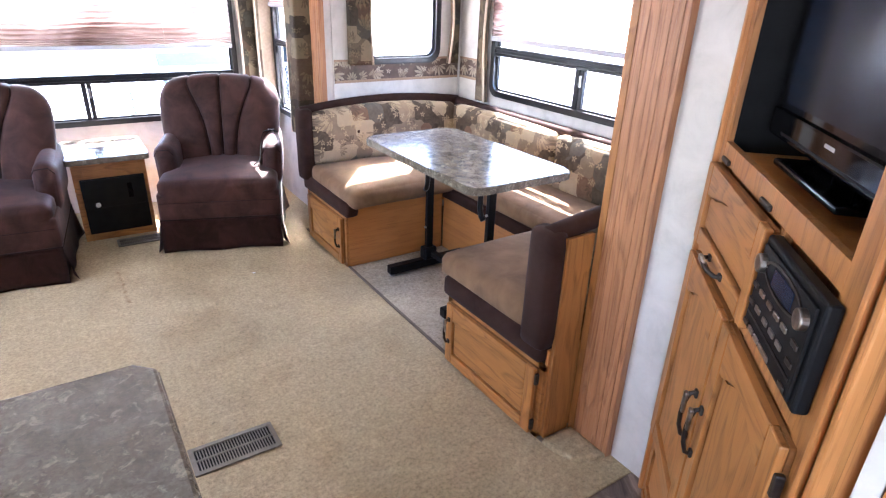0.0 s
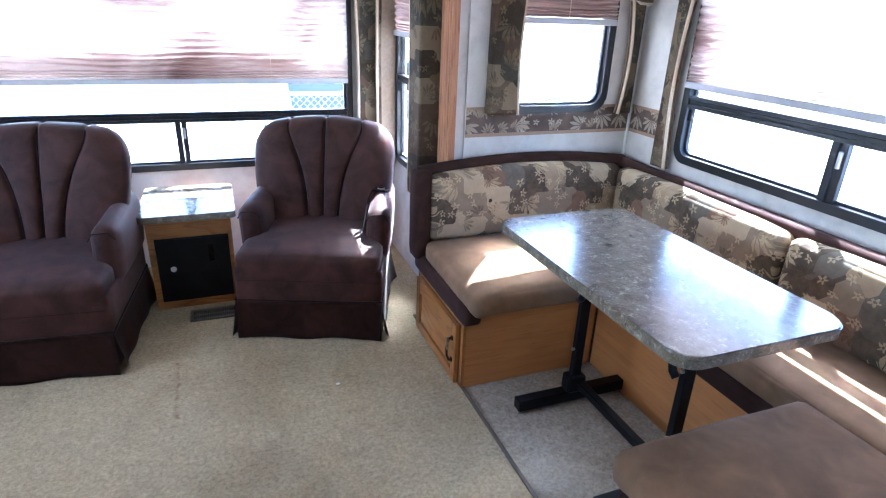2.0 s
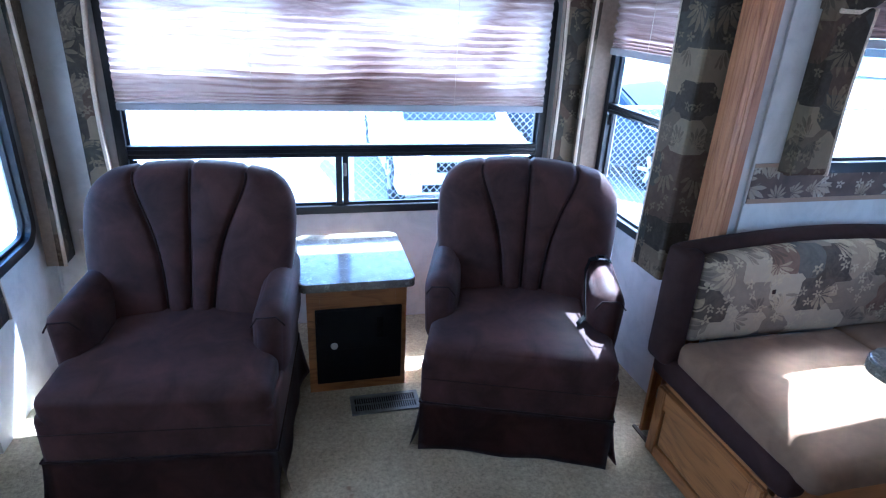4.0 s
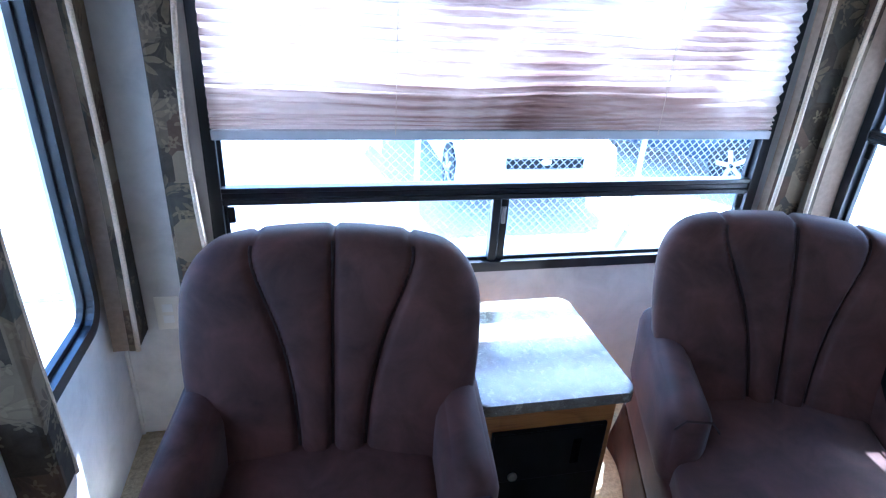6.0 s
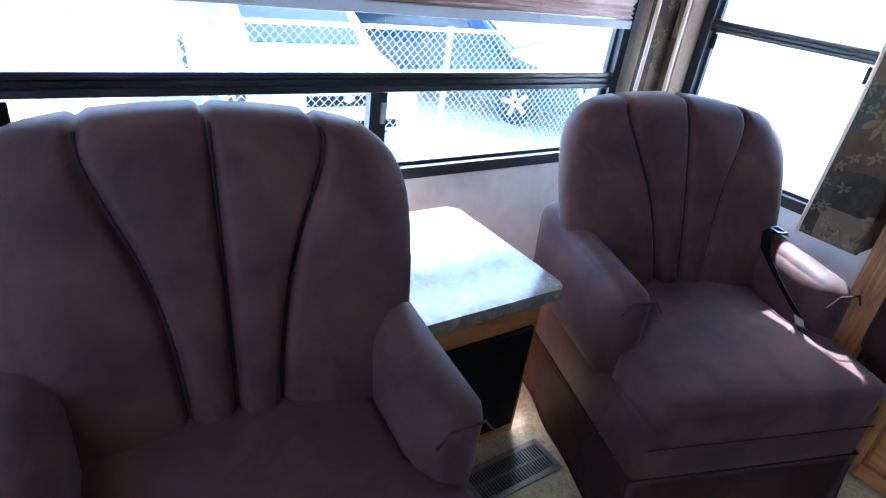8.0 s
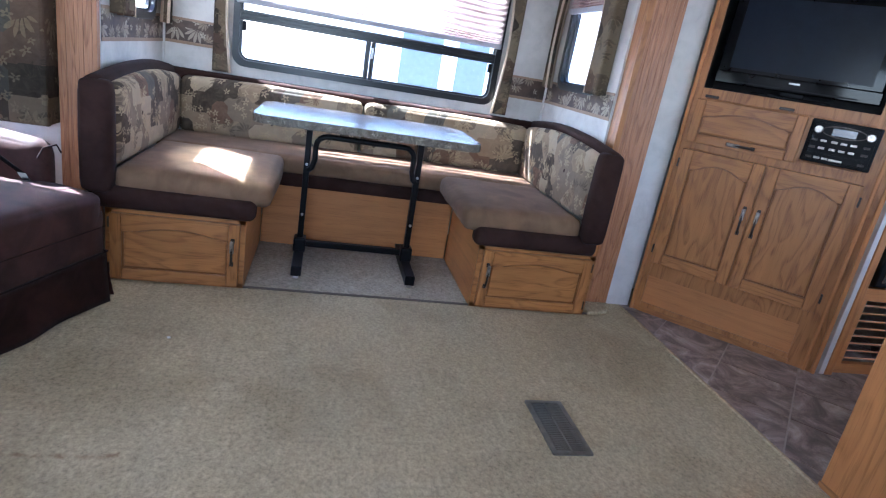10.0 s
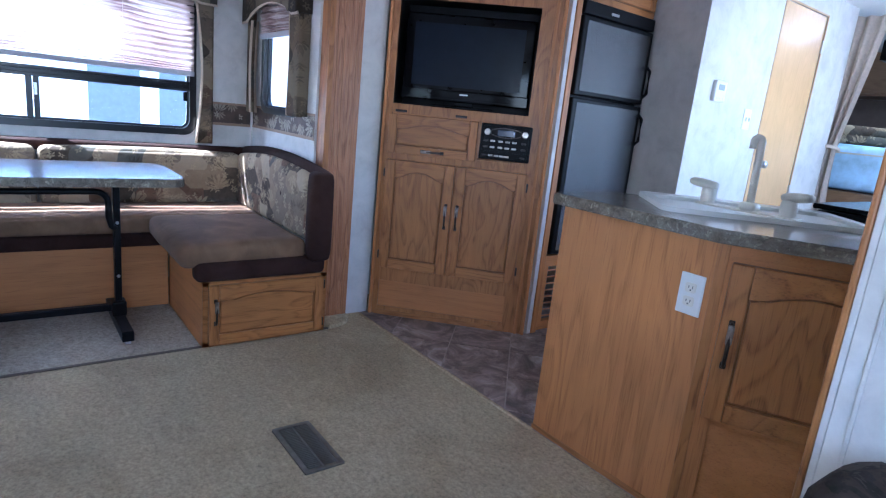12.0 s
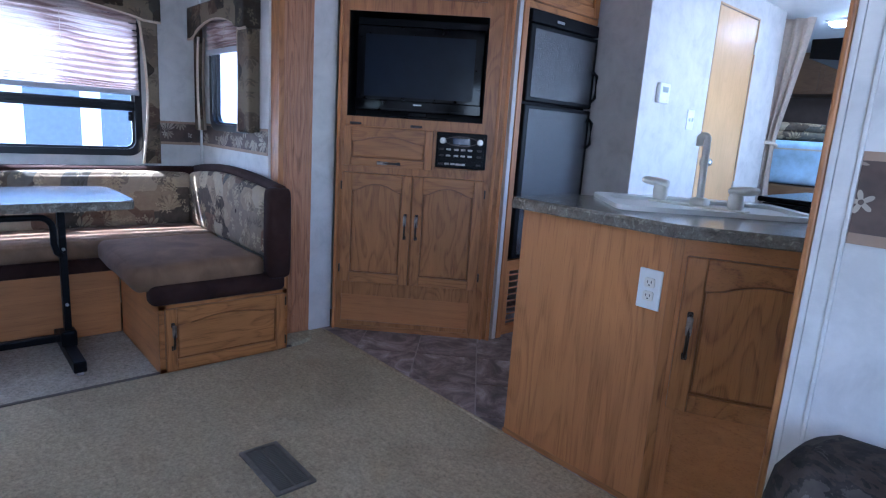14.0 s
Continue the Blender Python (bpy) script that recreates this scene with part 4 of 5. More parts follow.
# ---- floor registers ----
def register(m, w, d, label, nx=26):
    r = thing("floor_register", m, label, "floor vent", "floor registers")
    part("rim", ring(rounded_outline(-w / 2, w / 2, -d / 2, d / 2, 0.004, 2), rounded_outline(-w / 2 + 0.016, w / 2 - 0.016, -d / 2 + 0.016, d / 2 - 0.016, 0.003, 2), 0.0, 0.007), pewter_dull, r)
    part("duct", box(-w / 2 + 0.016, w / 2 - 0.016, -d / 2 + 0.016, d / 2 - 0.016, 0.0005, 0.0015), black_plastic, r, "dark duct below the slats")
    sl = box(-0.0017, 0.0017, -d / 2 + 0.016, d / 2 - 0.016, 0.0015, 0.006)
    first = None
    for i in range(nx):
        x = -w / 2 + 0.02 + (w - 0.04) * (i + 0.5) / nx
        if first is None:
            first = part("slat", sl, pewter_dull, r, at=pose(x, 0, 0))
        else:
            o = new("slat", first.data)
            o.parent = r
            o.matrix_basis = pose(x, 0, 0)
    part("divider", box(-w / 2 + 0.016, w / 2 - 0.016, -0.003, 0.003, 0.002, 0.0065), pewter_dull, r)


pewter_dull = plain("bronze_grey_register", (0.20, 0.185, 0.155), 0.45, 0.5, var=0.2, scale=40)
register(pose(0.635, 2.186, 0.001), 0.285, 0.135, "bronze-grey metal register set in the carpet")
register(pose(0.635, 4.258, 0.001), 0.275, 0.115, "bronze-grey metal register in front of the end table")


# one small white fleck on the carpet, 16 mm long
scrap = thing("white_fleck", pose(1.083, 3.483, 0.004), "tiny white fleck lying on the carpet", "paper scrap")
part("flake", _placed(soft_box((0.016, 0.011, 0.004), 0.0018, n=4, wobble=0.002), pose(0, 0, 0, 0, 8, 25)), white_plastic, scrap)

# ---- dinette ----
def handle(parent, m, length=0.12):
    """Cabinet pull: a pewter spoon-shaped grip with a dark lower half."""
    h = part("handle", _placed(tube([(0, 0.5 * length, 0.002), (0, 0.46 * length, 0.016), (0, 0.25 * length, 0.024), (0, 0.0, 0.026), (0, -0.25 * length, 0.024), (0, -0.46 * length, 0.016), (0, -0.5 * length, 0.002)], 0.0052, 8), m), dark_pewter, parent, "aged pewter pull", smooth=True)
    bm = soft_box((0.017, 0.056, 0.010), 0.0045, n=4)
    part("grip", _placed(_placed(bm, pose(0, 0.26 * length, 0.024)), m), pewter, h, smooth=True)
    for s in (-1, 1):
        part("foot", _placed(_placed(soft_box((0.016, 0.02, 0.008), 0.0035, n=3), pose(0, s * 0.47 * length, 0.004)), m), dark_pewter, h, smooth=True)
    return h


def arch_panel_door(parent, m, w, h, stile=0.05, rise=0.035, grain="z", handle_at=None, handle_len=0.12, name="door", up="z", across=None):
    """A raised frame door with a cathedral-arched panel. m: its lower left corner, facing out along z."""
    mats = {"z": oak_z, "x": oak_x, "y": oak_y}
    n = 14
    a, b = stile, w - stile
    zt = h - stile - rise
    arch = []
    for i in range(n + 1):
        t = i / n
        k = min(1.0, max(0.0, (t - 0.10) / 0.8))
        arch.append((a + (b - a) * t, zt + rise * math.sin(math.pi * k) ** 0.8))
    # dark backing, seen in the gaps as painted groove shade
    d = part(name, _placed(prism(rounded_outline(0, w, 0, h, 0.003, 1), 0.0, 0.009), m), oak_groove, parent)
    for s in ((0, stile - 0.0005), (w - stile + 0.0005, w)):
        part("stile", _placed(box(s[0], s[1], 0, h, 0.009, 0.024, 0.0035), m), mats[up], d)
    lateral = mats[across] if across else (oak_x if grain != "y" else oak_y)
    part("rail", _placed(box(a, b, 0, stile, 0.009, 0.0235, 0.003), m), lateral, d)
    part("rail", _placed(prism([(a, h)] + arch + [(b, h)], 0.009, 0.0235, 0.002), m), lateral, d)
    part("field", _placed(prism([(a + 0.006, stile + 0.006), (b - 0.006, stile + 0.006)] + [(a + 0.006 + (x - a) * (b - a - 0.012) / (b - a), z - 0.007) for x, z in arch[::-1]], 0.009, 0.0165, 0.006), m), mats[grain], d, "raised oak panel")
    if handle_at:
        handle(d, m @ pose(handle_at[0], handle_at[1], 0.024), handle_len)
    for zz in (0.07 if h > 0.4 else 0.04, h - (0.07 if h > 0.4 else 0.04)):
        if handle_at:
            hx = w + 0.003 if handle_at[0] < w / 2 else -0.003
            part("hinge", _placed(box(hx - 0.006, hx + 0.006, zz - 0.022, zz + 0.022, 0.004, 0.02, 0.003), m), dark_pewter, d)
    return d


def bench_end(side):
    """One end seat of the U-shaped dinette; side 1 at the north end, -1 at the south."""
    yw = SN if side > 0 else SS           # end wall
    s = side
    yf = 3.299 if s > 0 else 2.276        # free edge under the table
    y_in = yw - s * 0.012
    lo, hi = sorted((yf, yw - s * 0.08 if s > 0 else 1.69))
    b = thing("dinette_bench", Matrix.Identity(4), "dinette end seat with oak base, tan cushion and floral back", "dinette bench", "dinette benches")
    for row in ((1.577, 2.195, lo, lo + 0.014, 0, 0.352), (1.577, 2.195, hi - 0.014, hi, 0, 0.352), (1.577, 2.195, lo, hi, 0.352, 0.366)):
        part("base_panel", box(*row), board_x, b)
    part("face_frame", boxes([(1.563, 1.577, lo, lo + 0.03, 0.0, 0.305), (1.563, 1.577, hi - 0.03, hi, 0.0, 0.305), (1.563, 1.577, lo, hi, 0.0, 0.022), (1.563, 1.577, lo, hi, 0.285, 0.305)], 0.001), oak_y, b)
    m = facing((1.562, hi - 0.022, 0.016), (0, -1, 0), (-1, 0, 0))
    w = hi - lo - 0.044
    arch_panel_door(b, m, w, 0.275, 0.045, 0.026, "y", (w - 0.026, 0.155) if s > 0 else (0.026, 0.155), 0.11)
    # padded brown apron under the cushion
    a0, a1 = sorted((yf - s * 0.03, yw - s * 0.02))
    part("apron", _placed(soft_box((0.085, a1 - a0, 0.092), 0.026, (0.004, 0.004, 0.0), 8, 0.002, s), pose(1.590, (a0 + a1) / 2, 0.350)), bench_brown, b, "dark brown padded apron", smooth=True)
    c0, c1 = sorted((yf - s * 0.09, yw - s * 0.11))
    cu = soft_box((0.665, c1 - c0, 0.105), 0.035, (0.006, 0.012, 0.014), 14, 0.004, 9 * s)
    for v in cu.verts:
        q = max(0.0, (-v.co.x - 0.05) / 0.3) * max(0.0, (-s * v.co.y) / 0.3)
        v.co.z -= 0.012 * q
    part("seat_cushion", _placed(cu, pose(1.90, (c0 + c1) / 2, 0.425)), seat_tan, b, "tan suede cushion", smooth=True)
    # back cushion, arched on top
    L = 1.03
    bk = soft_box((L, 0.10, 0.31), 0.036, (0.0, 0.012, 0.0), 18, 0.003, 4 * s)
    for v in bk.verts:
        t = (v.co.x + L / 2) / L
        if v.co.z > 0:
            v.co.z += (0.052 * math.sin(math.pi * min(1, 0.12 + t * 0.80)) - 0.012) * v.co.z / 0.155
    for ux, uz in ((-0.22, 0.03), (0.18, 0.03)):
        for v in bk.verts:
            r2 = (v.co.x - ux) ** 2 + (v.co.z - uz) ** 2
            if -s * v.co.y > 0:
                v.co.y += s * 0.014 * math.exp(-r2 / 0.0006)
    part("back_cushion", _placed(bk, pose(2.105, yw - s * 0.075, 0.617)), print_cloth, b, "floral patchwork back cushion", smooth=True)
    for ux, uz in ((-0.22, 0.03), (0.18, 0.03)):
        part("button", _placed(soft_box((0.02, 0.009, 0.02), 0.004, n=3), pose(2.105 + ux, yw - s * 0.125, 0.617 + uz)), bench_brown, b, smooth=True)
    sb = sorted((yw + s * 0.010, yw - s * 0.006)) if s < 0 else (yw - 0.004, yw + 0.012)
    part("side_board", box(1.585, 1.70, sb[0], sb[1], 0.0, 0.778, 0.002), oak_z, b, "oak board closing the bench end")
    # brown frame: end panel and top roll
    part("end_panel", _placed(soft_box((0.085, 0.115, 0.43), 0.03, (0.004, 0.004, 0), 8, 0.002, 2), pose(1.565, yw - s * 0.058, 0.585)), bench_brown, b, "dark brown padded end panel", smooth=True)
    pts = []
    for i in range(25):
        t = i / 24
        pts.append((1.55 + 1.12 * t, yw - s * (0.045 + 0.008 * math.sin(t * 3)), 0.758 + 0.060 * math.sin(math.pi * min(1, 0.10 + t * 0.80))))
    tb = tube(pts, 0.034, 12)
    part("top_roll", tb, bench_brown, b, "dark brown padded top roll", smooth=True)
    return b


bench_end(1)
bench_end(-1)
eb = thing("dinette_bench", Matrix.Identity(4), "long dinette seat under the window, floral back in two halves", "dinette bench", "dinette benches")
part("base_panel", box(2.205, 2.219, 2.28, 3.295, 0, 0.325), board_y, eb)
part("support_board", box(2.21, 2.70, 1.75, 3.85, 0.30, 0.314), board_y, eb)
part("apron", _placed(soft_box((0.40, 2.08, 0.075), 0.02, n=10), pose(2.40, 2.80, 0.352)), bench_brown, eb, "dark brown padded apron", smooth=True)
part("seat_cushion", _placed(soft_box((0.42, 2.06, 0.10), 0.032, (0.008, 0, 0.010), 16, 0.004, 2), pose(2.43, 2.80, 0.425)), seat_tan, eb, "tan suede cushion", smooth=True)
for y0, y1 in ((1.79, 2.80), (2.81, 3.80)):
    part("back_cushion", _placed(soft_box((0.10, y1 - y0, 0.305), 0.034, (0.012, 0, 0.012), 16, 0.003, y0), pose(2.63, (y0 + y1) / 2, 0.617)), print_cloth, eb, "floral patchwork back cushion", smooth=True)
part("top_roll", tube([(2.665, 1.73 + 2.14 * i / 20, 0.772) for i in range(21)], 0.032, 12), bench_brown, eb, "dark brown padded top roll", smooth=True)

# ---- dinette table ----
tb = thing("dinette_table", pose(1.97, 2.815, 0), "stone-look laminate dinette table on black folding legs", "table")
part("tabletop", prism(rounded_outline(-0.285, 0.285, -0.505, 0.505, 0.065), 0.702, 0.738, 0.006), laminate, tb, "grey stone-look laminate top")
part("edge_band", ring(rounded_outline(-0.2865, 0.2865, -0.5065, 0.5065, 0.066), rounded_outline(-0.28, 0.28, -0.5, 0.5, 0.062), 0.704, 0.731), laminate, tb)
for s in (-1, 1):
    y = s * 0.27
    leg = part("leg", box(-0.020, 0.020, y - 0.014, y + 0.014, 0.05, 0.70, 0.004), black_metal, tb, "black steel leg")
    part("foot_bar", box(-0.255, 0.285, y - 0.024, y + 0.024, 0.014, 0.062, 0.005), black_metal, leg)
    for xx in (-0.235, 0.265):
        part("leveller", box(xx - 0.012, xx + 0.012, y - 0.012, y + 0.012, 0.0, 0.014, 0.003), steel, leg)
    part("gusset", box(-0.04, 0.04, y - 0.03, y + 0.03, 0.055, 0.13, 0.01), black_metal, leg)
    for zz in (0.25, 0.50):
        part("bolt", _placed(prism([(0.007 * math.cos(k * math.tau / 6), 0.007 * math.sin(k * math.tau / 6)) for k in range(6)], 0, 0.009), pose(-0.020, y, zz, 0, -90)), steel, leg)
    part("top_bracket", box(-0.2, 0.2, y - 0.02, y + 0.02, 0.688, 0.702, 0.003), black_metal, leg)
part("stretcher", box(0.0, 0.032, -0.25, 0.25, 0.075, 0.107, 0.004), black_metal, tb)
pts = [(-0.035, -0.262, 0.475), (-0.037, -0.245, 0.49), (-0.038, -0.235, 0.53), (-0.038, -0.235, 0.595)] + [(-0.038, -0.185 - 0.05 * math.cos(a), 0.595 + 0.05 * math.sin(a)) for a in (0.4, 0.8, 1.2, 1.57)]
pts += [(p[0], -p[1], p[2]) for p in pts[::-1]]
part("support_tube", tube(pts, 0.0135, 10), black_metal, tb, "bent black tube brace", smooth=True)


# ---- TV cabinet, set across the corner ----
TVA, TVD = Vector((1.719, 1.324, 0)), Vector((-1, -1, 0)).normalized()
TVN = Vector((TVD.y, -TVD.x, 0))      # out of the cabinet, towards the room
M_TV = facing(TVA, TVD, TVN)
tv = thing("tv_cabinet", M_TV, "oak corner cabinet with TV niche, drawer and two arched doors", "cabinet")
W_TV = 0.855
for nm, row in (("side_panel", (0.0, 0.012, 0, HC - 0.01, -0.5, 0)), ("side_panel", (W_TV - 0.012, W_TV, 0, HC - 0.01, -0.3, 0)),
                ("niche_shelf", (0.012, W_TV - 0.012, 1.10, 1.13, -0.42, 0)), ("backing_board", (0.012, W_TV - 0.012, 0, 1.10, -0.03, -0.018))):
    part(nm, box(*row), board_y, tv)
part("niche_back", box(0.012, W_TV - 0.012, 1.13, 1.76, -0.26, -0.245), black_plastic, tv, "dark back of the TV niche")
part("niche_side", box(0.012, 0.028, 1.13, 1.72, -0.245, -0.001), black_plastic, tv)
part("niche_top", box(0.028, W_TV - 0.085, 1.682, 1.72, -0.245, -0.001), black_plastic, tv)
ff = boxes([(0.0, 0.036, 0, HC - 0.01, 0, 0.016), (W_TV - 0.118, W_TV, 0, HC - 0.01, 0, 0.016), (0.036, W_TV - 0.118, 1.668, 1.76, 0, 0.0155), (0.036, W_TV - 0.118, 1.108, 1.155, 0, 0.0155),
            (0.036, W_TV - 0.118, 0.868, 0.915, 0, 0.0155), (0.036, W_TV - 0.118, 0.0, 0.05, 0, 0.0155), (0.036, W_TV - 0.118, 0.20, 0.30, 0, 0.0155), (0.385, 0.42, 0.30, 0.868, 0, 0.0155), (0.49, 0.51, 0.915, 1.108, 0, 0.0155)], 0.001)
part("face_frame", ff, oak_y, tv, "oak face frame")
part("edge_moulding", boxes([(-0.012, 0.006, 0, HC - 0.01, 0.010, 0.028), (W_TV - 0.05, W_TV - 0.034, 0, HC - 0.01, 0.016, 0.026), (W_TV - 0.012, W_TV + 0.006, 0, HC - 0.01, 0.010, 0.03)], 0.004), board_y, tv)
part("kick_panel", box(0.036, W_TV - 0.118, 0.05, 0.20, 0, 0.007), board_x, tv, "plain oak board under the doors")
part("kick_strip", box(0.03, W_TV - 0.11, 0.0, 0.028, 0.016, 0.022, 0.002), oak_x, tv)
arch_panel_door(tv, pose(0.028, 0.278, 0.0165), 0.368, 0.588, 0.052, 0.038, "y", (0.342, 0.32), 0.125, up="y", across="x")
arch_panel_door(tv, pose(0.404, 0.278, 0.0165), 0.368, 0.588, 0.052, 0.038, "y", (0.026, 0.32), 0.125, up="y", across="x")
dr = arch_panel_door(tv, pose(0.028, 0.902, 0.0165), 0.465, 0.20, 0.042, 0.03, "x", None, name="drawer", up="y", across="x")
handle(dr, pose(0.028 + 0.24, 0.902 + 0.022, 0.0375, 0, 0, 90), 0.11)
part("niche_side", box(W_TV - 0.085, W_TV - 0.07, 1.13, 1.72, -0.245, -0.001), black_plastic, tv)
for uu in (0.085, 0.40):
    part("catch", box(uu - 0.03, uu + 0.03, 1.113, 1.125, 0.016, 0.024, 0.003), dark_pewter, tv)
arch_panel_door(tv, pose(0.06, 1.735, 0.0165), 0.32, 0.34, 0.05, 0.03, "y", None, up="y", across="x")
arch_panel_door(tv, pose(0.40, 1.735, 0.0165), 0.32, 0.34, 0.05, 0.03, "y", None, up="y", across="x")

tvs = thing("television", M_TV @ pose(0.39, 1.156, -0.07), "black flat-screen television in the cabinet niche", "television")
part("bezel", box(-0.335, 0.335, 0.045, 0.465, -0.045, 0.0, 0.012, 3), tv_gloss, tvs, "gloss black bezel")
part("screen", box(-0.285, 0.285, 0.108, 0.418, 0.0005, 0.002), tv_panel, tvs, "dark grey screen")
part("chin", box(-0.335, 0.335, 0.034, 0.092, 0.0, 0.008, 0.006), tv_gloss, tvs)
part("badge", box(-0.022, 0.022, 0.070, 0.077, 0.0081, 0.0088), steel, tvs)
part("stand", boxes([(-0.16, 0.16, 0.0, 0.014, -0.12, 0.04), (-0.05, 0.05, 0.014, 0.06, -0.06, -0.03)], 0.005), tv_gloss, tvs)
part("speaker_strip", box(-0.25, 0.25, 0.044, 0.05, 0.0082, 0.0086), black_plastic, tvs)

rd = thing("radio", M_TV @ pose(0.510, 0.922, 0.016), "black dashboard radio with grey knobs and buttons", "radio")
part("faceplate", box(0.0, 0.258, 0.0, 0.18, 0.0, 0.024, 0.006, 3), radio_black, rd)
part("inner_panel", box(0.012, 0.246, 0.012, 0.168, 0.0242, 0.03, 0.004), radio_black, rd)
ell = [(0.129 + 0.085 * math.cos(k * math.tau / 28), 0.138 + 0.026 * math.sin(k * math.tau / 28)) for k in range(28)]
ell2 = [(0.129 + 0.079 * math.cos(k * math.tau / 28), 0.138 + 0.021 * math.sin(k * math.tau / 28)) for k in range(28)]
part("display_rim", ring(ell, ell2, 0.030, 0.0325), dark_pewter, rd)
part("display", box(0.085, 0.173, 0.122, 0.152, 0.0301, 0.0315), display_blue, rd, "dark blue display")
for ux in (0.034, 0.224):
    part("knob", _placed(prism([(0.0165 * math.cos(k * math.tau / 20), 0.0165 * math.sin(k * math.tau / 20)) for k in range(20)], 0.03, 0.042, 0.003), pose(ux, 0.138, 0)), pewter, rd, "grey metal knob")
for r_, (zz, xs) in enumerate(((0.095, (0.03, 0.065, 0.105, 0.14, 0.175, 0.222)), (0.064, (0.03, 0.065, 0.105, 0.14, 0.175, 0.222)), (0.022, (0.03, 0.06, 0.09, 0.222)))):
    for ux in xs:
        part("button", box(ux - 0.012, ux + 0.012, zz - 0.005, zz + 0.005, 0.0302, 0.034, 0.002), pewter if (ux not in (0.03, 0.222)) else dark_pewter, rd)
part("disc_slot", box(0.02, 0.238, 0.040, 0.046, 0.0301, 0.032, 0.001), black_metal, rd)
part("badge", box(0.105, 0.155, 0.016, 0.026, 0.0302, 0.0325, 0.002), pewter, rd)

# ---- strips between cabinet and refrigerator ----
E1 = TVA + TVD * W_TV
structure("trim_fridge", box(1.10, 1.13, 0.672, 0.70, 0, HC, 0.002), paper, "pale filler strip beside the refrigerator", "trim")
structure("trim_fridge_oak", box(1.095, 1.13, 0.632, 0.67, 0, HC, 0.003), board_z, "oak stile beside the refrigerator", "trim")
fr = thing("refrigerator", pose(1.12, 0.318, 0.0), "black two-door refrigerator with pebbled doors", "refrigerator")
part("cabinet", box(0.03, 0.60, -0.30, 0.30, 0.43, 1.74), black_metal, fr)
part("surround", boxes([(0.0, 0.03, -0.30, 0.30, 0.0, 0.05), (0.0, 0.03, -0.30, 0.30, 0.37, 0.43), (0.0, 0.03, -0.30, -0.26, 0.05, 0.37), (0.0, 0.03, 0.26, 0.30, 0.05, 0.37)]), board_y, fr, "oak panel under the refrigerator")
for i in range(8):
    part("louvre", _placed(box(-0.008, 0.008, -0.26, 0.26, -0.003, 0.003), pose(0.014, 0, 0.075 + i * 0.038, 0, 35)), board_y, fr)
for z0, z1, nm in ((0.445, 1.275, "door"), (1.287, 1.672, "freezer_door")):
    d = part(nm, box(-0.028, 0.028, -0.292, 0.292, z0, z1, 0.008), black_metal, fr)
    part("door_panel", box(-0.032, -0.0285, -0.262, 0.262, z0 + 0.022, z1 - 0.022, 0.002), fridge_black, d, "pebbled black panel")
    zc = z1 - 0.13 if nm == "door" else z0 + 0.12
    part("handle", tube([(-0.03, -0.272, zc - 0.085), (-0.055, -0.275, zc - 0.06), (-0.055, -0.275, zc + 0.06), (-0.03, -0.272, zc + 0.085)], 0.009, 8), black_plastic, d, smooth=True)
part("control_strip", box(-0.026, 0.028, -0.292, 0.292, 1.68, 1.742, 0.006), black_plastic, fr, "black control strip")
part("badge", box(-0.0295, -0.0262, 0.03, 0.09, 1.70, 1.712), steel, fr)
uc = thing("overhead_cabinet", pose(1.12, 0.318, 1.748), "oak cabinet above the refrigerator", "cabinet")
part("body", box(0.012, 0.6, -0.30, 0.30, 0, HC - 1.75), board_y, uc)
part("face_frame", box(-0.004, 0.012, -0.30, 0.30, 0, HC - 1.75), oak_y, uc)
arch_panel_door(uc, facing((-0.005, 0.27, 0.03), (0, -1, 0), (-1, 0, 0)), 0.54, 0.30, 0.05, 0.03, "y")

# ---- bath walls and hall ----
XB, YB = 0.80, 0.0
structure("wall_bath_north", box(XB, XF, YB - 0.04, YB, 0, HC), paper, "grey mottled wallpaper wall beside the refrigerator", "wall")
structure("wall_bath_west", wall_with_holes("x", XB, XB + 0.035, -1.85, YB - 0.04, 0, HC, [(-1.39, -0.79, 0.16, 1.987)]), paper, "pale wallpaper hall wall", "wall")
structure("hall_step", boxes([(XW, XB, -1.85, -0.75, 0, 0.16), (XW, XB, -1.85, -1.15, 0.16, 0.32)]), carpet, "carpeted hall steps", "step")
structure("floor_bedroom", box(XW, XF, FRONT, -1.85, 0.42, 0.48), carpet, "raised carpeted bedroom floor", "carpet")
structure("wall_bath_south", box(XB + 0.035, XF, -1.85, -1.81, 0, HC), paper, "plain wall", "wall")
dd = tagged(new("door_1"), "light maple hall door, closed", "door", kind="structure")
DY0, DY1, DZ1 = -1.39, -0.79, 1.987
part("leaf", box(XB + 0.004, XB + 0.03, DY0 + 0.004, DY1 - 0.004, 0.165, DZ1 - 0.004, 0.003), maple, dd, "light maple door leaf")
door_trim = plain("door_edge_trim", (0.5, 0.34, 0.18), 0.5)
for row in ((DY0 - 0.01, DY0 + 0.003, 0.16, DZ1 + 0.01), (DY1 - 0.003, DY1 + 0.01, 0.16, DZ1 + 0.01), (DY0 + 0.003, DY1 - 0.003, DZ1 - 0.003, DZ1 + 0.01)):
    part("door_frame", box(XB - 0.004, XB + 0.003, *row, 0.002), door_trim, dd)
kn = part("knob", _placed(soft_box((0.045, 0.05, 0.05), 0.022, n=6), pose(XB - 0.045, DY1 - 0.06, 1.02)), steel, dd, smooth=True)
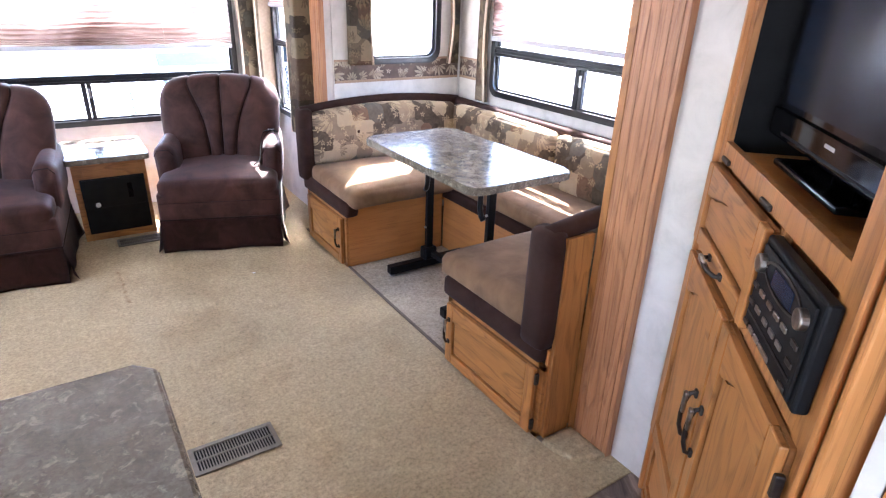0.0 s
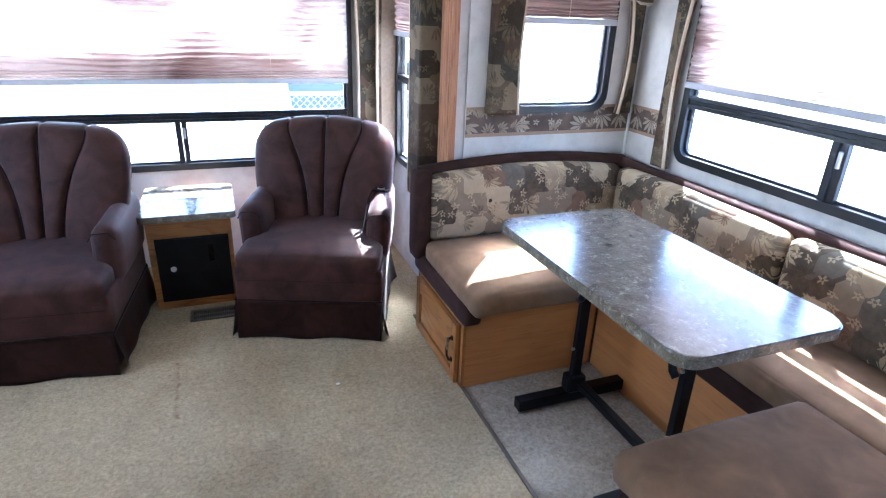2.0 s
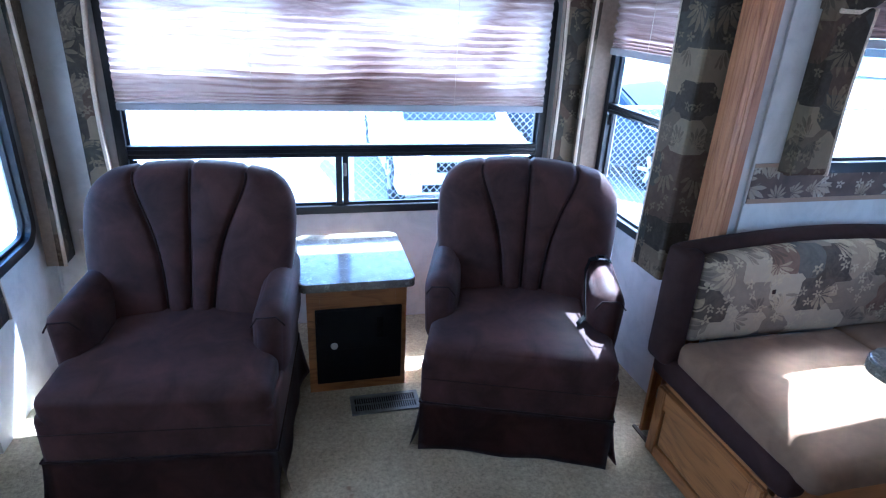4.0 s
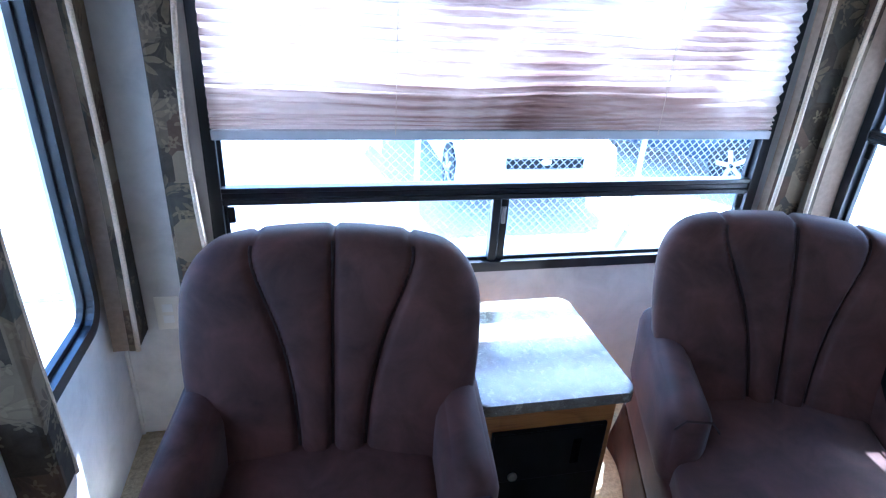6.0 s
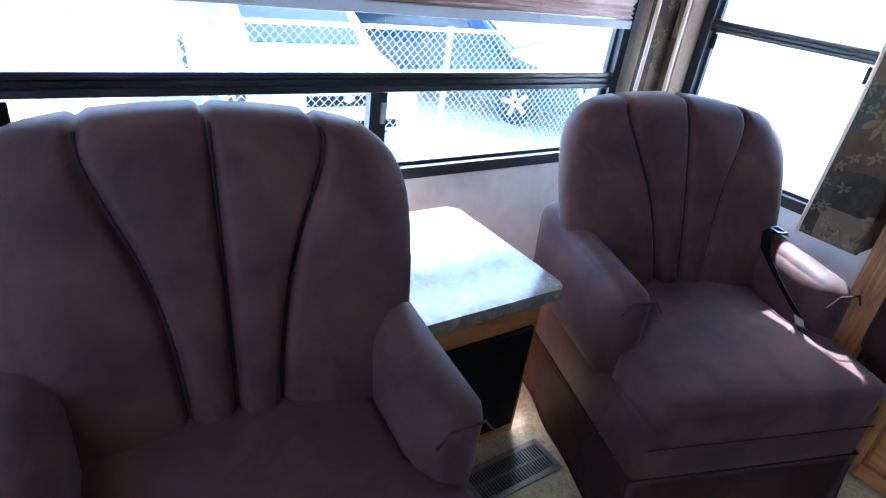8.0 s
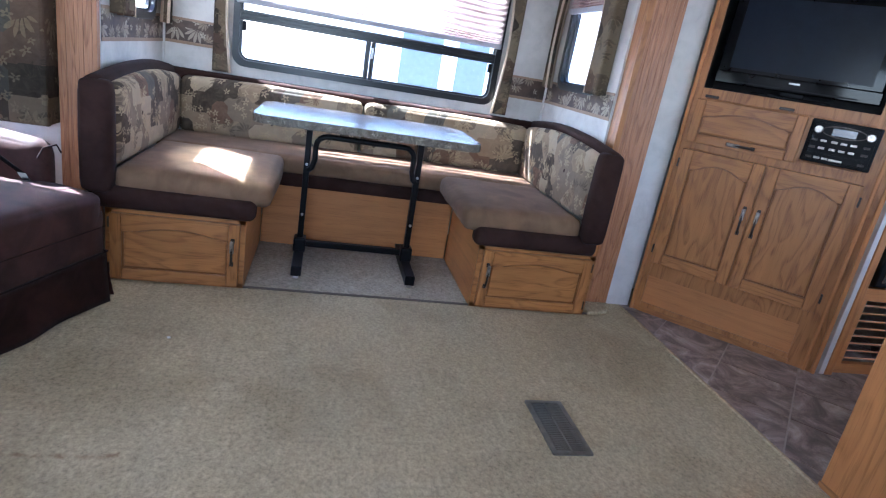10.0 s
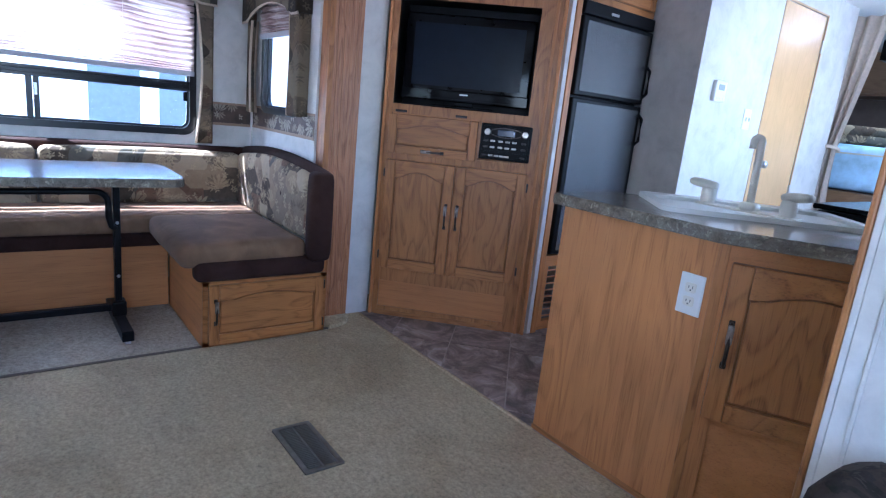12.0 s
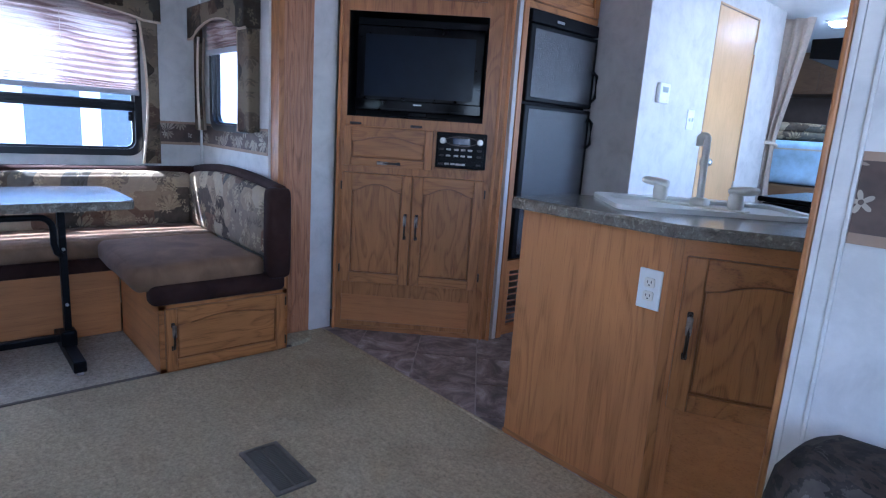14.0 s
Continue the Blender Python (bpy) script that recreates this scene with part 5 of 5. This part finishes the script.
part("rose", _placed(prism([(0.03 * math.cos(k * math.tau / 20), 0.03 * math.sin(k * math.tau / 20)) for k in range(20)], 0, 0.02, 0.002), pose(XB + 0.004, DY1 - 0.06, 1.02, 0, -90)), steel, kn)
for zz in (0.85, 1.80):
    part("hinge", box(XB - 0.006, XB + 0.004, DY0 - 0.005, DY0 + 0.012, zz - 0.04, zz + 0.04, 0.002), steel, dd)
th = thing("thermostat", pose(XB, -0.213, 1.397), "white wall thermostat with a small screen", "thermostat")
part("case", box(-0.026, 0, -0.055, 0.055, -0.055, 0.055, 0.006), white_plastic, th)
part("screen", box(-0.0275, -0.0262, -0.03, 0.03, 0.005, 0.035), plain("lcd_grey", (0.35, 0.38, 0.34), 0.3), th)
part("button_row", boxes([(-0.029, -0.0262, yy - 0.008, yy + 0.008, -0.045, -0.035) for yy in (-0.03, 0, 0.03)], 0.001), cream_plastic, th)
ls = thing("light_switch", pose(XB, -0.60, 1.274), "white double light switch plate", "switch")
part("plate", box(-0.006, 0, -0.042, 0.042, -0.06, 0.06, 0.003), white_plastic, ls)
for yy in (-0.018, 0.018):
    part("toggle", box(-0.016, -0.006, yy - 0.005, yy + 0.005, -0.012, 0.012, 0.002), white_plastic, ls)

# ---- bedroom glimpse ----
cu = thing("tied_curtain", pose(XB + 0.085, -1.90, 0.42), "beige privacy curtain tied back at the bedroom", "curtain")
bm = bmesh.new()
rows = []
for j in range(25):
    v = j / 24
    z = 1.66 * v
    half = 0.045 + 0.17 * abs(v - 0.45) ** 1.4
    cx = -0.09 - 0.10 * max(0, v - 0.45)
    row = []
    for i in range(49):
        u = -1 + 2 * i / 48
        row.append(bm.verts.new((cx + u * half, 0.020 * math.sin(u * 9 + v * 2) + 0.03 * math.sin(v * 6), z)))
    rows.append(row)
for a, b in zip(rows, rows[1:]):
    for i in range(48):
        bm.faces.new((a[i], a[i + 1], b[i + 1], b[i]))
bmesh.ops.solidify(bm, geom=bm.faces[:], thickness=0.003)
part("cloth", bm, drape, cu, smooth=True)
part("tieback", tube(arc_points((-0.09, 0.01, 0.745), 0.062, 0, math.tau * 0.98, 16, ((1, 0, 0), (0, 0.8, 0.25))), 0.012, 8), drape, cu, smooth=True)
bed = thing("bed", pose(0.95, -3.0, 0.48), "bed with a pale blue bare mattress on a dark base", "bed")
part("bed_base", box(-0.7, 0.7, -0.8, 0.8, 0, 0.38, 0.01), brown_cab, bed)
part("mattress", _placed(soft_box((1.38, 1.56, 0.34), 0.05, (0, 0, 0.015), 10, 0.006), pose(0, 0, 0.56)), mattress_blue, bed, "pale blue ticking mattress", smooth=True)
part("mattress_welt", _placed(ring(rounded_outline(-0.70, 0.70, -0.79, 0.79, 0.06), rounded_outline(-0.67, 0.67, -0.76, 0.76, 0.05), 0.0, 0.012), pose(0, 0, 0.66)), drape, bed)
bl = thing("folded_blanket", pose(1.0, -2.75, 1.225), "folded camouflage-print blanket on the mattress", "blanket")
for k in range(2):
    part("fold", _placed(soft_box((0.8 - k * 0.05, 0.42, 0.07), 0.03, (0, 0, 0.012), 8, 0.012, k), pose(0, 0, 0.038 + 0.062 * k)), print_cloth, bl, smooth=True)
bh = thing("bedroom_cabinet", pose(0.75, -3.82, 1.70), "dark oak overhead cabinet above the bed", "cabinet")
part("body", box(-0.9, 0.9, -0.25, 0.15, 0, 0.40, 0.006), brown_cab, bh)
for k in range(3):
    part("door", box(-0.88 + k * 0.6, -0.32 + k * 0.6, 0.151, 0.17, 0.02, 0.36, 0.006), brown_cab, bh)
structure("wall_bedroom_panel", box(XW, XF, FRONT + 0.001, FRONT + 0.02, 0.48, 1.70), plain("dark_taupe_wall", (0.12, 0.085, 0.065), 0.7), "dark taupe wall behind the bed", "wall")
cl = thing("ceiling_light", pose(0.42, -2.3, HC), "lit flat ceiling light in the bedroom", "ceiling light")
part("housing", box(-0.24, 0.24, -0.08, 0.08, -0.02, 0.0, 0.006), white_plastic, cl)
part("lens", _placed(soft_box((0.44, 0.13, 0.03), 0.012, n=4), pose(0, 0, -0.03)), lamp_lens, cl, "glowing lens")

# ---- sink island ----
isl = thing("sink_island", Matrix.Identity(4), "oak kitchen island with an arched door and plain end panel", "kitchen island")
part("end_panel", box(-0.19, 0.37, 1.372, 1.39, 0, 0.862, 0.001), board_z, isl, "oak-veneer end panel")
part("aisle_panel", box(0.352, 0.37, 1.04, 1.372, 0, 0.862), board_z, isl)
part("aisle_face", _placed(box(0, 0.72, 0, 0.862, -0.018, 0), facing((-0.10, 0.58, 0), (0.707, 0.707, 0), (0.707, -0.707, 0))), board_z, isl)
M_ISA = facing((-0.19, 1.39, 0), (-0.883, -0.469, 0), (-0.469, 0.883, 0))
part("corner_stile", _placed(box(0.0, 0.028, 0, 0.862, -0.018, 0.002, 0.002), M_ISA), oak_z, isl)
for nm, row in (("top_rail", (0.028, 0.565, 0.80, 0.862, -0.018, 0)), ("face_stile", (0.028, 0.07, 0.0, 0.80, -0.018, 0)), ("face_stile", (0.50, 0.565, 0.0, 0.80, -0.018, 0)),
                ("middle_rail", (0.07, 0.50, 0.33, 0.40, -0.018, 0)), ("bottom_rail", (0.07, 0.50, 0.0, 0.04, -0.018, 0))):
    part(nm, _placed(box(*row, 0.001), M_ISA), board_z if "stile" in nm else board_x, isl)
part("lower_panel", _placed(box(0.07, 0.50, 0.04, 0.33, -0.018, -0.008), M_ISA), board_x, isl, "plain oak lower panel")
arch_panel_door(isl, M_ISA @ pose(0.040, 0.355, 0.001), 0.44, 0.455, 0.055, 0.035, "z", (0.028, 0.23), 0.13)
part("run_panel", box(-0.13, -0.115, -1.0, 0.585, 0.06, 0.862), board_z, isl)
part("bottom_moulding", box(-0.19, 0.372, 1.391, 1.395, 0, 0.02), oak_x, isl)
ct = thing("countertop", Matrix.Identity(4), "stone-look laminate kitchen countertop with a moulded edge", "countertop")
OUT = [(0.375, 1.445), (-0.215, 1.445), (XW + 0.002, 1.188), (XW + 0.002, -1.0), (-0.085, -1.0), (-0.085, 0.60), (0.405, 1.09), (0.405, 1.415)]
part("slab", prism(OUT, 0.863, 0.90, 0.006), laminate, ct)
for (ax, ay), (bx_, by_) in zip(OUT, OUT[1:] + OUT[:1]):
    if min(ax, bx_) < XW + 0.1 and not (ax == -0.215):
        continue
    a_, b_ = Vector((ax, ay, 0)), Vector((bx_, by_, 0))
    dv = (b_ - a_).normalized()
    part("edge_strip", _placed(box(0.002, (b_ - a_).length - 0.002, 0.865, 0.893, -0.004, 0.0025, 0.002), facing(a_, dv, (dv.y, -dv.x, 0)) if facing(a_, dv, (dv.y, -dv.x, 0))[2][1] > 0 else facing(a_, -dv, (-dv.y, dv.x, 0))), laminate, ct)
# local x runs towards the wall corner, local y towards the aisle
M_SINK = Matrix.Translation((0.035, 1.335, 0.9005)) @ Matrix(((-0.7071, -0.7071, 0, 0), (-0.7071, 0.7071, 0, 0), (0, 0, 1, 0), (0, 0, 0, 1)))
sk = thing("sink", M_SINK, "white acrylic kitchen sink set in the counter", "sink")
so, si = rounded_outline(0, 0.66, -0.44, 0, 0.05), rounded_outline(0.035, 0.625, -0.35, -0.035, 0.045)
part("rim", ring(so, si, 0.0, 0.016), white_plastic, sk, "white raised rim")
part("basin", box(0.035, 0.625, -0.35, -0.035, 0.0005, 0.003), white_plastic, sk)


f = thing("faucet", Matrix.Translation((-0.088, 1.05, 0.917)), "off-white kitchen faucet with a tall spout and two levers", "faucet")
part("base", _placed(soft_box((0.055, 0.055, 0.03), 0.014, n=5), pose(0, 0, 0.015)), cream_plastic, f, smooth=True)
sp = [(0, 0, 0.02), (0.001, 0.002, 0.10), (0.002, 0.004, 0.20)] + [(0.002 + 0.009 * (1 - math.cos(a)), 0.004 + 0.007 * (1 - math.cos(a)), 0.218 + 0.012 * math.sin(a)) for a in (0.0, 0.4, 0.8, 1.2, 1.57, 1.95, 2.35, 2.75, 3.14)]
part("spout", tube(sp + [(0.020, 0.018, 0.196)], 0.0115, 14), cream_plastic, f, smooth=True)
for dx, dy, out in ((0.143, -0.005, 1), (-0.112, -0.01, -1)):
    h_ = part("faucet_handle", _placed(soft_box((0.046, 0.046, 0.062), 0.018, n=7), pose(dx, dy, 0.030)), cream_plastic, f, smooth=True)
    part("lever", _placed(soft_box((0.092, 0.040, 0.022), 0.0105, (0, 0.003, 0.004), n=7), pose(dx + 0.020 * out, dy + 0.004, 0.066, 0, -6 * out, 12 * out)), cream_plastic, h_, smooth=True)
part("deck_plate", _placed(soft_box((0.32, 0.055, 0.008), 0.003, n=4), pose(0.01, -0.005, 0.001, 0, 0, 2)), cream_plastic, f)
sv = thing("range_cover", pose(-0.375, 0.28, 0.9005), "black folding cover over the kitchen range", "range")
part("base", box(-0.26, 0.27, -0.28, 0.28, 0.0, 0.02, 0.004), black_metal, sv)
part("lid", box(-0.26, 0.29, -0.28, 0.28, 0.022, 0.042, 0.006), tv_gloss, sv, "gloss black glass lid")
rh = thing("range_hood", pose(-0.36, 0.10, 1.42), "black range hood under the wall cabinet", "range hood")
part("canopy", prism([(-0.26, 0.0), (0.24, 0.05), (0.24, 0.12), (-0.26, 0.12)], -0.28, 0.28, to=pose(0, 0, 0, 90)), black_metal, rh)
part("housing", box(-0.26, -0.02, -0.28, 0.28, 0.1205, 0.324, 0.004), black_metal, rh)
kc = thing("wall_cabinet", pose(-0.52, 0.1, 1.745), "oak wall cabinet above the range", "cabinet")
part("body", box(-0.165, 0.15, -0.9, 0.75, 0, HC - 1.75), board_y, kc)
part("door", box(0.151, 0.168, -0.85, 0.0, 0.02, HC - 1.78, 0.004), oak_y, kc)
part("door", box(0.151, 0.168, 0.01, 0.73, 0.02, HC - 1.78, 0.004), oak_y, kc)

ol = thing("power_outlet", pose(-0.137, 1.39, 0.692), "white duplex outlet on the island's end panel", "power outlet")
part("plate", box(-0.037, 0.037, 0, 0.006, -0.06, 0.06, 0.003), white_plastic, ol)
for zz in (-0.02, 0.02):
    s_ = part("socket", _placed(prism(rounded_outline(-0.016, 0.016, -0.014, 0.014, 0.006), 0, 0.003), pose(0, 0.006, zz, -90)), cream_plastic, ol)
    for xx in (-0.006, 0.006):
        part("slot", box(xx - 0.001, xx + 0.001, 0.0088, 0.0094, zz - 0.002, zz + 0.006), black_plastic, s_)
    part("slot", box(-0.002, 0.002, 0.0088, 0.0094, zz - 0.009, zz - 0.005), black_plastic, s_)
ow = thing("power_outlet", pose(-0.54, YR, 0.48), "cream outlet plate on the end wall", "power outlet")
part("plate", box(-0.037, 0.037, -0.006, 0, -0.06, 0.06, 0.003), cream_plastic, ow)
part("socket", boxes([(-0.016, 0.016, -0.009, -0.006, zz - 0.014, zz + 0.014) for zz in (-0.02, 0.02)], 0.001), white_plastic, ow)

# ---- sofa in the road-side slide-out ----
sf = thing("sofa", pose(-1.18, 3.07, 0), "sofa in dark leaf-print fabric beside the window", "sofa")
camo_n = Nodes("leaf_print_sofa_cloth", 0.85, 0, 0.2)
camo_c = camo_n.ramp(camo_n.noise(camo_n.co, 9.0, 6, 0.62, 1.0), [(0.0, (0.012, 0.010, 0.009)), (0.42, (0.045, 0.029, 0.021)), (0.50, (0.016, 0.013, 0.012)), (0.55, (0.070, 0.056, 0.045)), (0.64, (0.15, 0.135, 0.115))], hard=True)
camo_c = camo_n.mix(0.35, camo_c, camo_n.ramp(camo_n.noise(camo_n.co, 34, 5, 0.6), [(0.35, (0.015, 0.012, 0.010)), (0.65, (0.085, 0.068, 0.054))]))
camo = camo_n.color(camo_c).bump(camo_n.noise(camo_n.co, 300, 2), 0.3, 0.001).mat
part("base", box(-0.38, 0.16, -0.88, 0.88, 0.0, 0.28, 0.02), camo, sf)
for k in (-1, 1):
    part("seat_cushion", _placed(soft_box((0.42, 0.88, 0.17), 0.05, (0.01, 0, 0.02), 10, 0.004, k), pose(-0.02, k * 0.445, 0.365)), camo, sf, smooth=True)
    part("back_cushion", _placed(soft_box((0.2, 0.88, 0.42), 0.06, (0.02, 0, 0), 10, 0.004, k + 5), pose(-0.30, k * 0.445, 0.62)), camo, sf, smooth=True)
    part("arm", _placed(soft_box((0.84, 0.20, 0.73), 0.07, (0.01, 0.01, 0.01), 12, 0.004, k + 9), pose(0.03, k * 0.99, 0.367)), camo, sf, "padded leaf-print arm", smooth=True)

# ---- slate tile floor in the kitchen ----
structure("floor_tile_bed", boxes([(XW, 1.735, -1.0, 1.40, -0.006, -0.003)]), grout, "pale tile joints", "floor")
tl = tagged(new("floor_tiles"), "dark slate-look diagonal floor tiles", "tile floor", kind="structure")
s_t = 0.305
c45 = math.sqrt(0.5)
for i in range(-4, 9):
    for j in range(-6, 7):
        cx, cy = 0.95 + (i - j) * s_t * c45, 0.75 + (i + j) * s_t * c45
        if not (-0.3 < cx < 1.85 and -0.9 < cy < 1.75):
            continue
        bm = bmesh.new()
        h = s_t / 2 - 0.003
        vs = [bm.verts.new((a * h, b * h, 0)) for a, b in ((-1, -1), (1, -1), (1, 1), (-1, 1))]
        bm.faces.new(vs)
        bm.transform(pose(cx, cy, 0.0, 0, 0, 45))
        for co, no in (((0, 1.397, 0), (0, 1, 0)), ((1.73, 0, 0), (1, 0, 0))):
            bmesh.ops.bisect_plane(bm, geom=bm.verts[:] + bm.edges[:] + bm.faces[:], plane_co=co, plane_no=no, clear_outer=True)
        if not bm.faces:
            bm.free()
            continue
        ex = bmesh.ops.extrude_face_region(bm, geom=bm.faces[:])
        bmesh.ops.translate(bm, verts=[v for v in ex["geom"] if isinstance(v, bmesh.types.BMVert)], vec=(0, 0, -0.003))
        bm.transform(Matrix.Translation((0, 0, 0.001)))
        part("tile", bm, slate, tl)
structure("carpet_edge", box(0.36, 1.70, 1.397, 1.412, -0.004, 0.007, 0.004), carpet, "folded carpet edge at the tiles", "carpet")


# ---- outdoors ----
GZ = -1.0
structure("ground", box(-400, 400, -400, 400, GZ - 0.1, GZ), gravel, "pale sunlit gravel lot", "ground")


def fence(x0, x1, y, along="x"):
    f = thing("chain_link_fence", Matrix.Identity(4), "galvanised chain-link fence at the lot's edge", "fence")
    k = 0
    x = x0
    while x <= x1 + 0.01:
        p = (x, y) if along == "x" else (y, x)
        part("post", tube([(*p, GZ), (*p, GZ + 1.5)], 0.03, 8), galvanised, f)
        x += 2.4
    a, b = ((x0, y, GZ + 1.47), (x1, y, GZ + 1.47)) if along == "x" else ((y, x0, GZ + 1.47), (y, x1, GZ + 1.47))
    part("top_rail", tube([a, b], 0.02, 8), galvanised, f)
    bm = bmesh.new()
    step, hgt, r = 0.085, 1.45, 0.0035
    n = int((x1 - x0 + hgt) / step)
    for i in range(n):
        for s in (1, -1):
            u0 = x0 - hgt + i * step if s > 0 else x0 + i * step
            a, b = Vector((u0, 0)), Vector((u0 + s * hgt, hgt))
            pts = []
            for (p, q), other in (((a, b), 0), ((b, a), 1)):
                t = 0.0
                if p.x < x0:
                    t = (x0 - p.x) / (q.x - p.x)
                elif p.x > x1:
                    t = (p.x - x1) / (p.x - q.x)
                if t >= 1:
                    break
                pts.append(p + (q - p) * t)
            if len(pts) < 2:
                continue
            d = (pts[1] - pts[0]).normalized() * r
            nrm = Vector((-d.y, d.x))
            for off in (0,):
                vv = []
                for p in pts:
                    for k in range(3):
                        ang = k * math.tau / 3
                        q = p + nrm * math.cos(ang)
                        vv.append(bm.verts.new((q.x, y + r * math.sin(ang) + s * 0.002, GZ + q.y) if along == "x" else (y + r * math.sin(ang) + s * 0.002, q.x, GZ + q.y)))
                for k in range(3):
                    bm.faces.new((vv[k], vv[(k + 1) % 3], vv[3 + (k + 1) % 3], vv[3 + k]))
    o = part("wire_mesh", bm, galvanised, f)
    o["kind"] = "stuff"


fence(-3.9, 10.5, 8.6)


def car(m, paint, label):
    """Parked car, its nose towards -y."""
    c = thing("parked_car", m, label, "car", "parked cars")
    prof = [(-2.15, 0.30), (-2.22, 0.55), (-2.15, 0.80), (-1.15, 0.98), (-0.45, 1.46), (0.2, 1.56), (1.5, 1.52), (2.05, 1.05), (2.15, 0.75), (2.1, 0.3)]
    bm = bmesh.new()
    secs = []
    for x, k in ((-0.90, 0.0), (-0.84, 1.0), (0.84, 1.0), (0.90, 0.0)):
        ring_ = []
        for yy, zz in prof:
            top = max(0.0, (zz - 0.95) / 0.6)
            sx = x * (1 - 0.17 * top)
            ring_.append(bm.verts.new((sx, yy * (0.97 if k == 0 else 1), zz * (0.985 if k == 0 else 1))))
        secs.append(ring_)
    for a, b in zip(secs, secs[1:]):
        for i in range(len(prof)):
            j = (i + 1) % len(prof)
            bm.faces.new((a[i], a[j], b[j], b[i]))
    bm.faces.new(secs[0][::-1])
    bm.faces.new(secs[-1])
    part("body", bm, paint, c)
    part("windscreen", _placed(box(-0.66, 0.66, -0.36, 0.36, 0, 0.012, 0.004), pose(0, -0.80, 1.225, 34.5)), car_glass, c)
    for s in (-1, 1):
        part("side_window", _placed(prism([(-0.75, 1.02), (-0.3, 1.42), (1.35, 1.42), (1.6, 1.05)], -0.01, 0.01), Matrix.Translation((s * 0.845, 0, 0)) @ facing((0, 0, 0), (0, 1, 0), (1, 0, 0)) @ pose(0, 0, 0, 0, -9 * s)), car_glass, c)
        part("headlight", _placed(soft_box((0.34, 0.1, 0.16), 0.04, n=4), pose(s * 0.64, -2.15, 0.72)), aluminium, c, "clear headlight")
        for yy in (-1.35, 1.32):
            w = part("wheel", _placed(tube([(s * 0.72, yy, 0.33), (s * 0.905, yy, 0.33)], 0.33, 24), Matrix.Identity(4)), tyre_black, c, "black tyre")
            rim = bmesh.new()
            for kk in range(5):
                a = kk * math.tau / 5
                add = box(-0.03, 0.03, 0.03, 0.21, -0.012, 0.012, 0.005)
                add.transform(Matrix.Translation((s * 0.912, yy, 0.33)) @ pose(0, 0, 0, 0, 90 * s) @ pose(0, 0, 0, 0, 0, math.degrees(a)))
                me_ = bpy.data.meshes.new("spoke_piece")
                add.to_mesh(me_)
                add.free()
                rim.from_mesh(me_)
                bpy.data.meshes.remove(me_)
            part("rim", rim, aluminium, w)
    part("grille", box(-0.45, 0.45, -2.225, -2.18, 0.60, 0.72, 0.01), black_plastic, c)
    part("lower_grille", box(-0.62, 0.62, -2.20, -2.14, 0.34, 0.45, 0.01), black_plastic, c)
    part("bumper", _placed(soft_box((1.74, 0.16, 0.16), 0.06, n=6), pose(0, -2.17, 0.52)), paint, c, smooth=True)
    part("badge", _placed(prism([(0.06 * math.cos(k * math.tau / 16), 0.035 * math.sin(k * math.tau / 16)) for k in range(16)], 0, 0.01), pose(0, -2.228, 0.68, 90)), steel, c)
    return c


car(pose(2.42, 11.25, GZ), car_white, "white car parked behind the fence")
car(pose(5.6, 11.5, GZ, 0, 0, 30), car_dark, "dark blue car parked behind the fence")
car(pose(30.0, 28.0, GZ, 0, 0, 60), car_white, "white car parked behind the fence")
rv = thing("travel_trailer", pose(8.6, 0.2, GZ), "white travel trailer with slate-blue stripes parked alongside", "trailer")
part("body", box(0, 2.4, -5.0, 2.5, 0.45, 3.3, 0.12, 4), rv_white, rv)
for y0, y1 in ((1.1, 1.75), (0.35, 0.85), (-0.5, 0.0)):
    part("stripe", box(-0.006, -0.001, y0, y1, 0.6, 2.7, 0.001), rv_blue, rv)
part("window", box(-0.012, -0.001, -2.4, -1.4, 1.7, 2.4, 0.003), car_glass, rv)
part("wheel", tube([(0.1, -2.0, 0.36), (0.4, -2.0, 0.36)], 0.36, 20), tyre_black, rv)
part("wheel", tube([(0.1, -2.9, 0.36), (0.4, -2.9, 0.36)], 0.36, 20), tyre_black, rv)
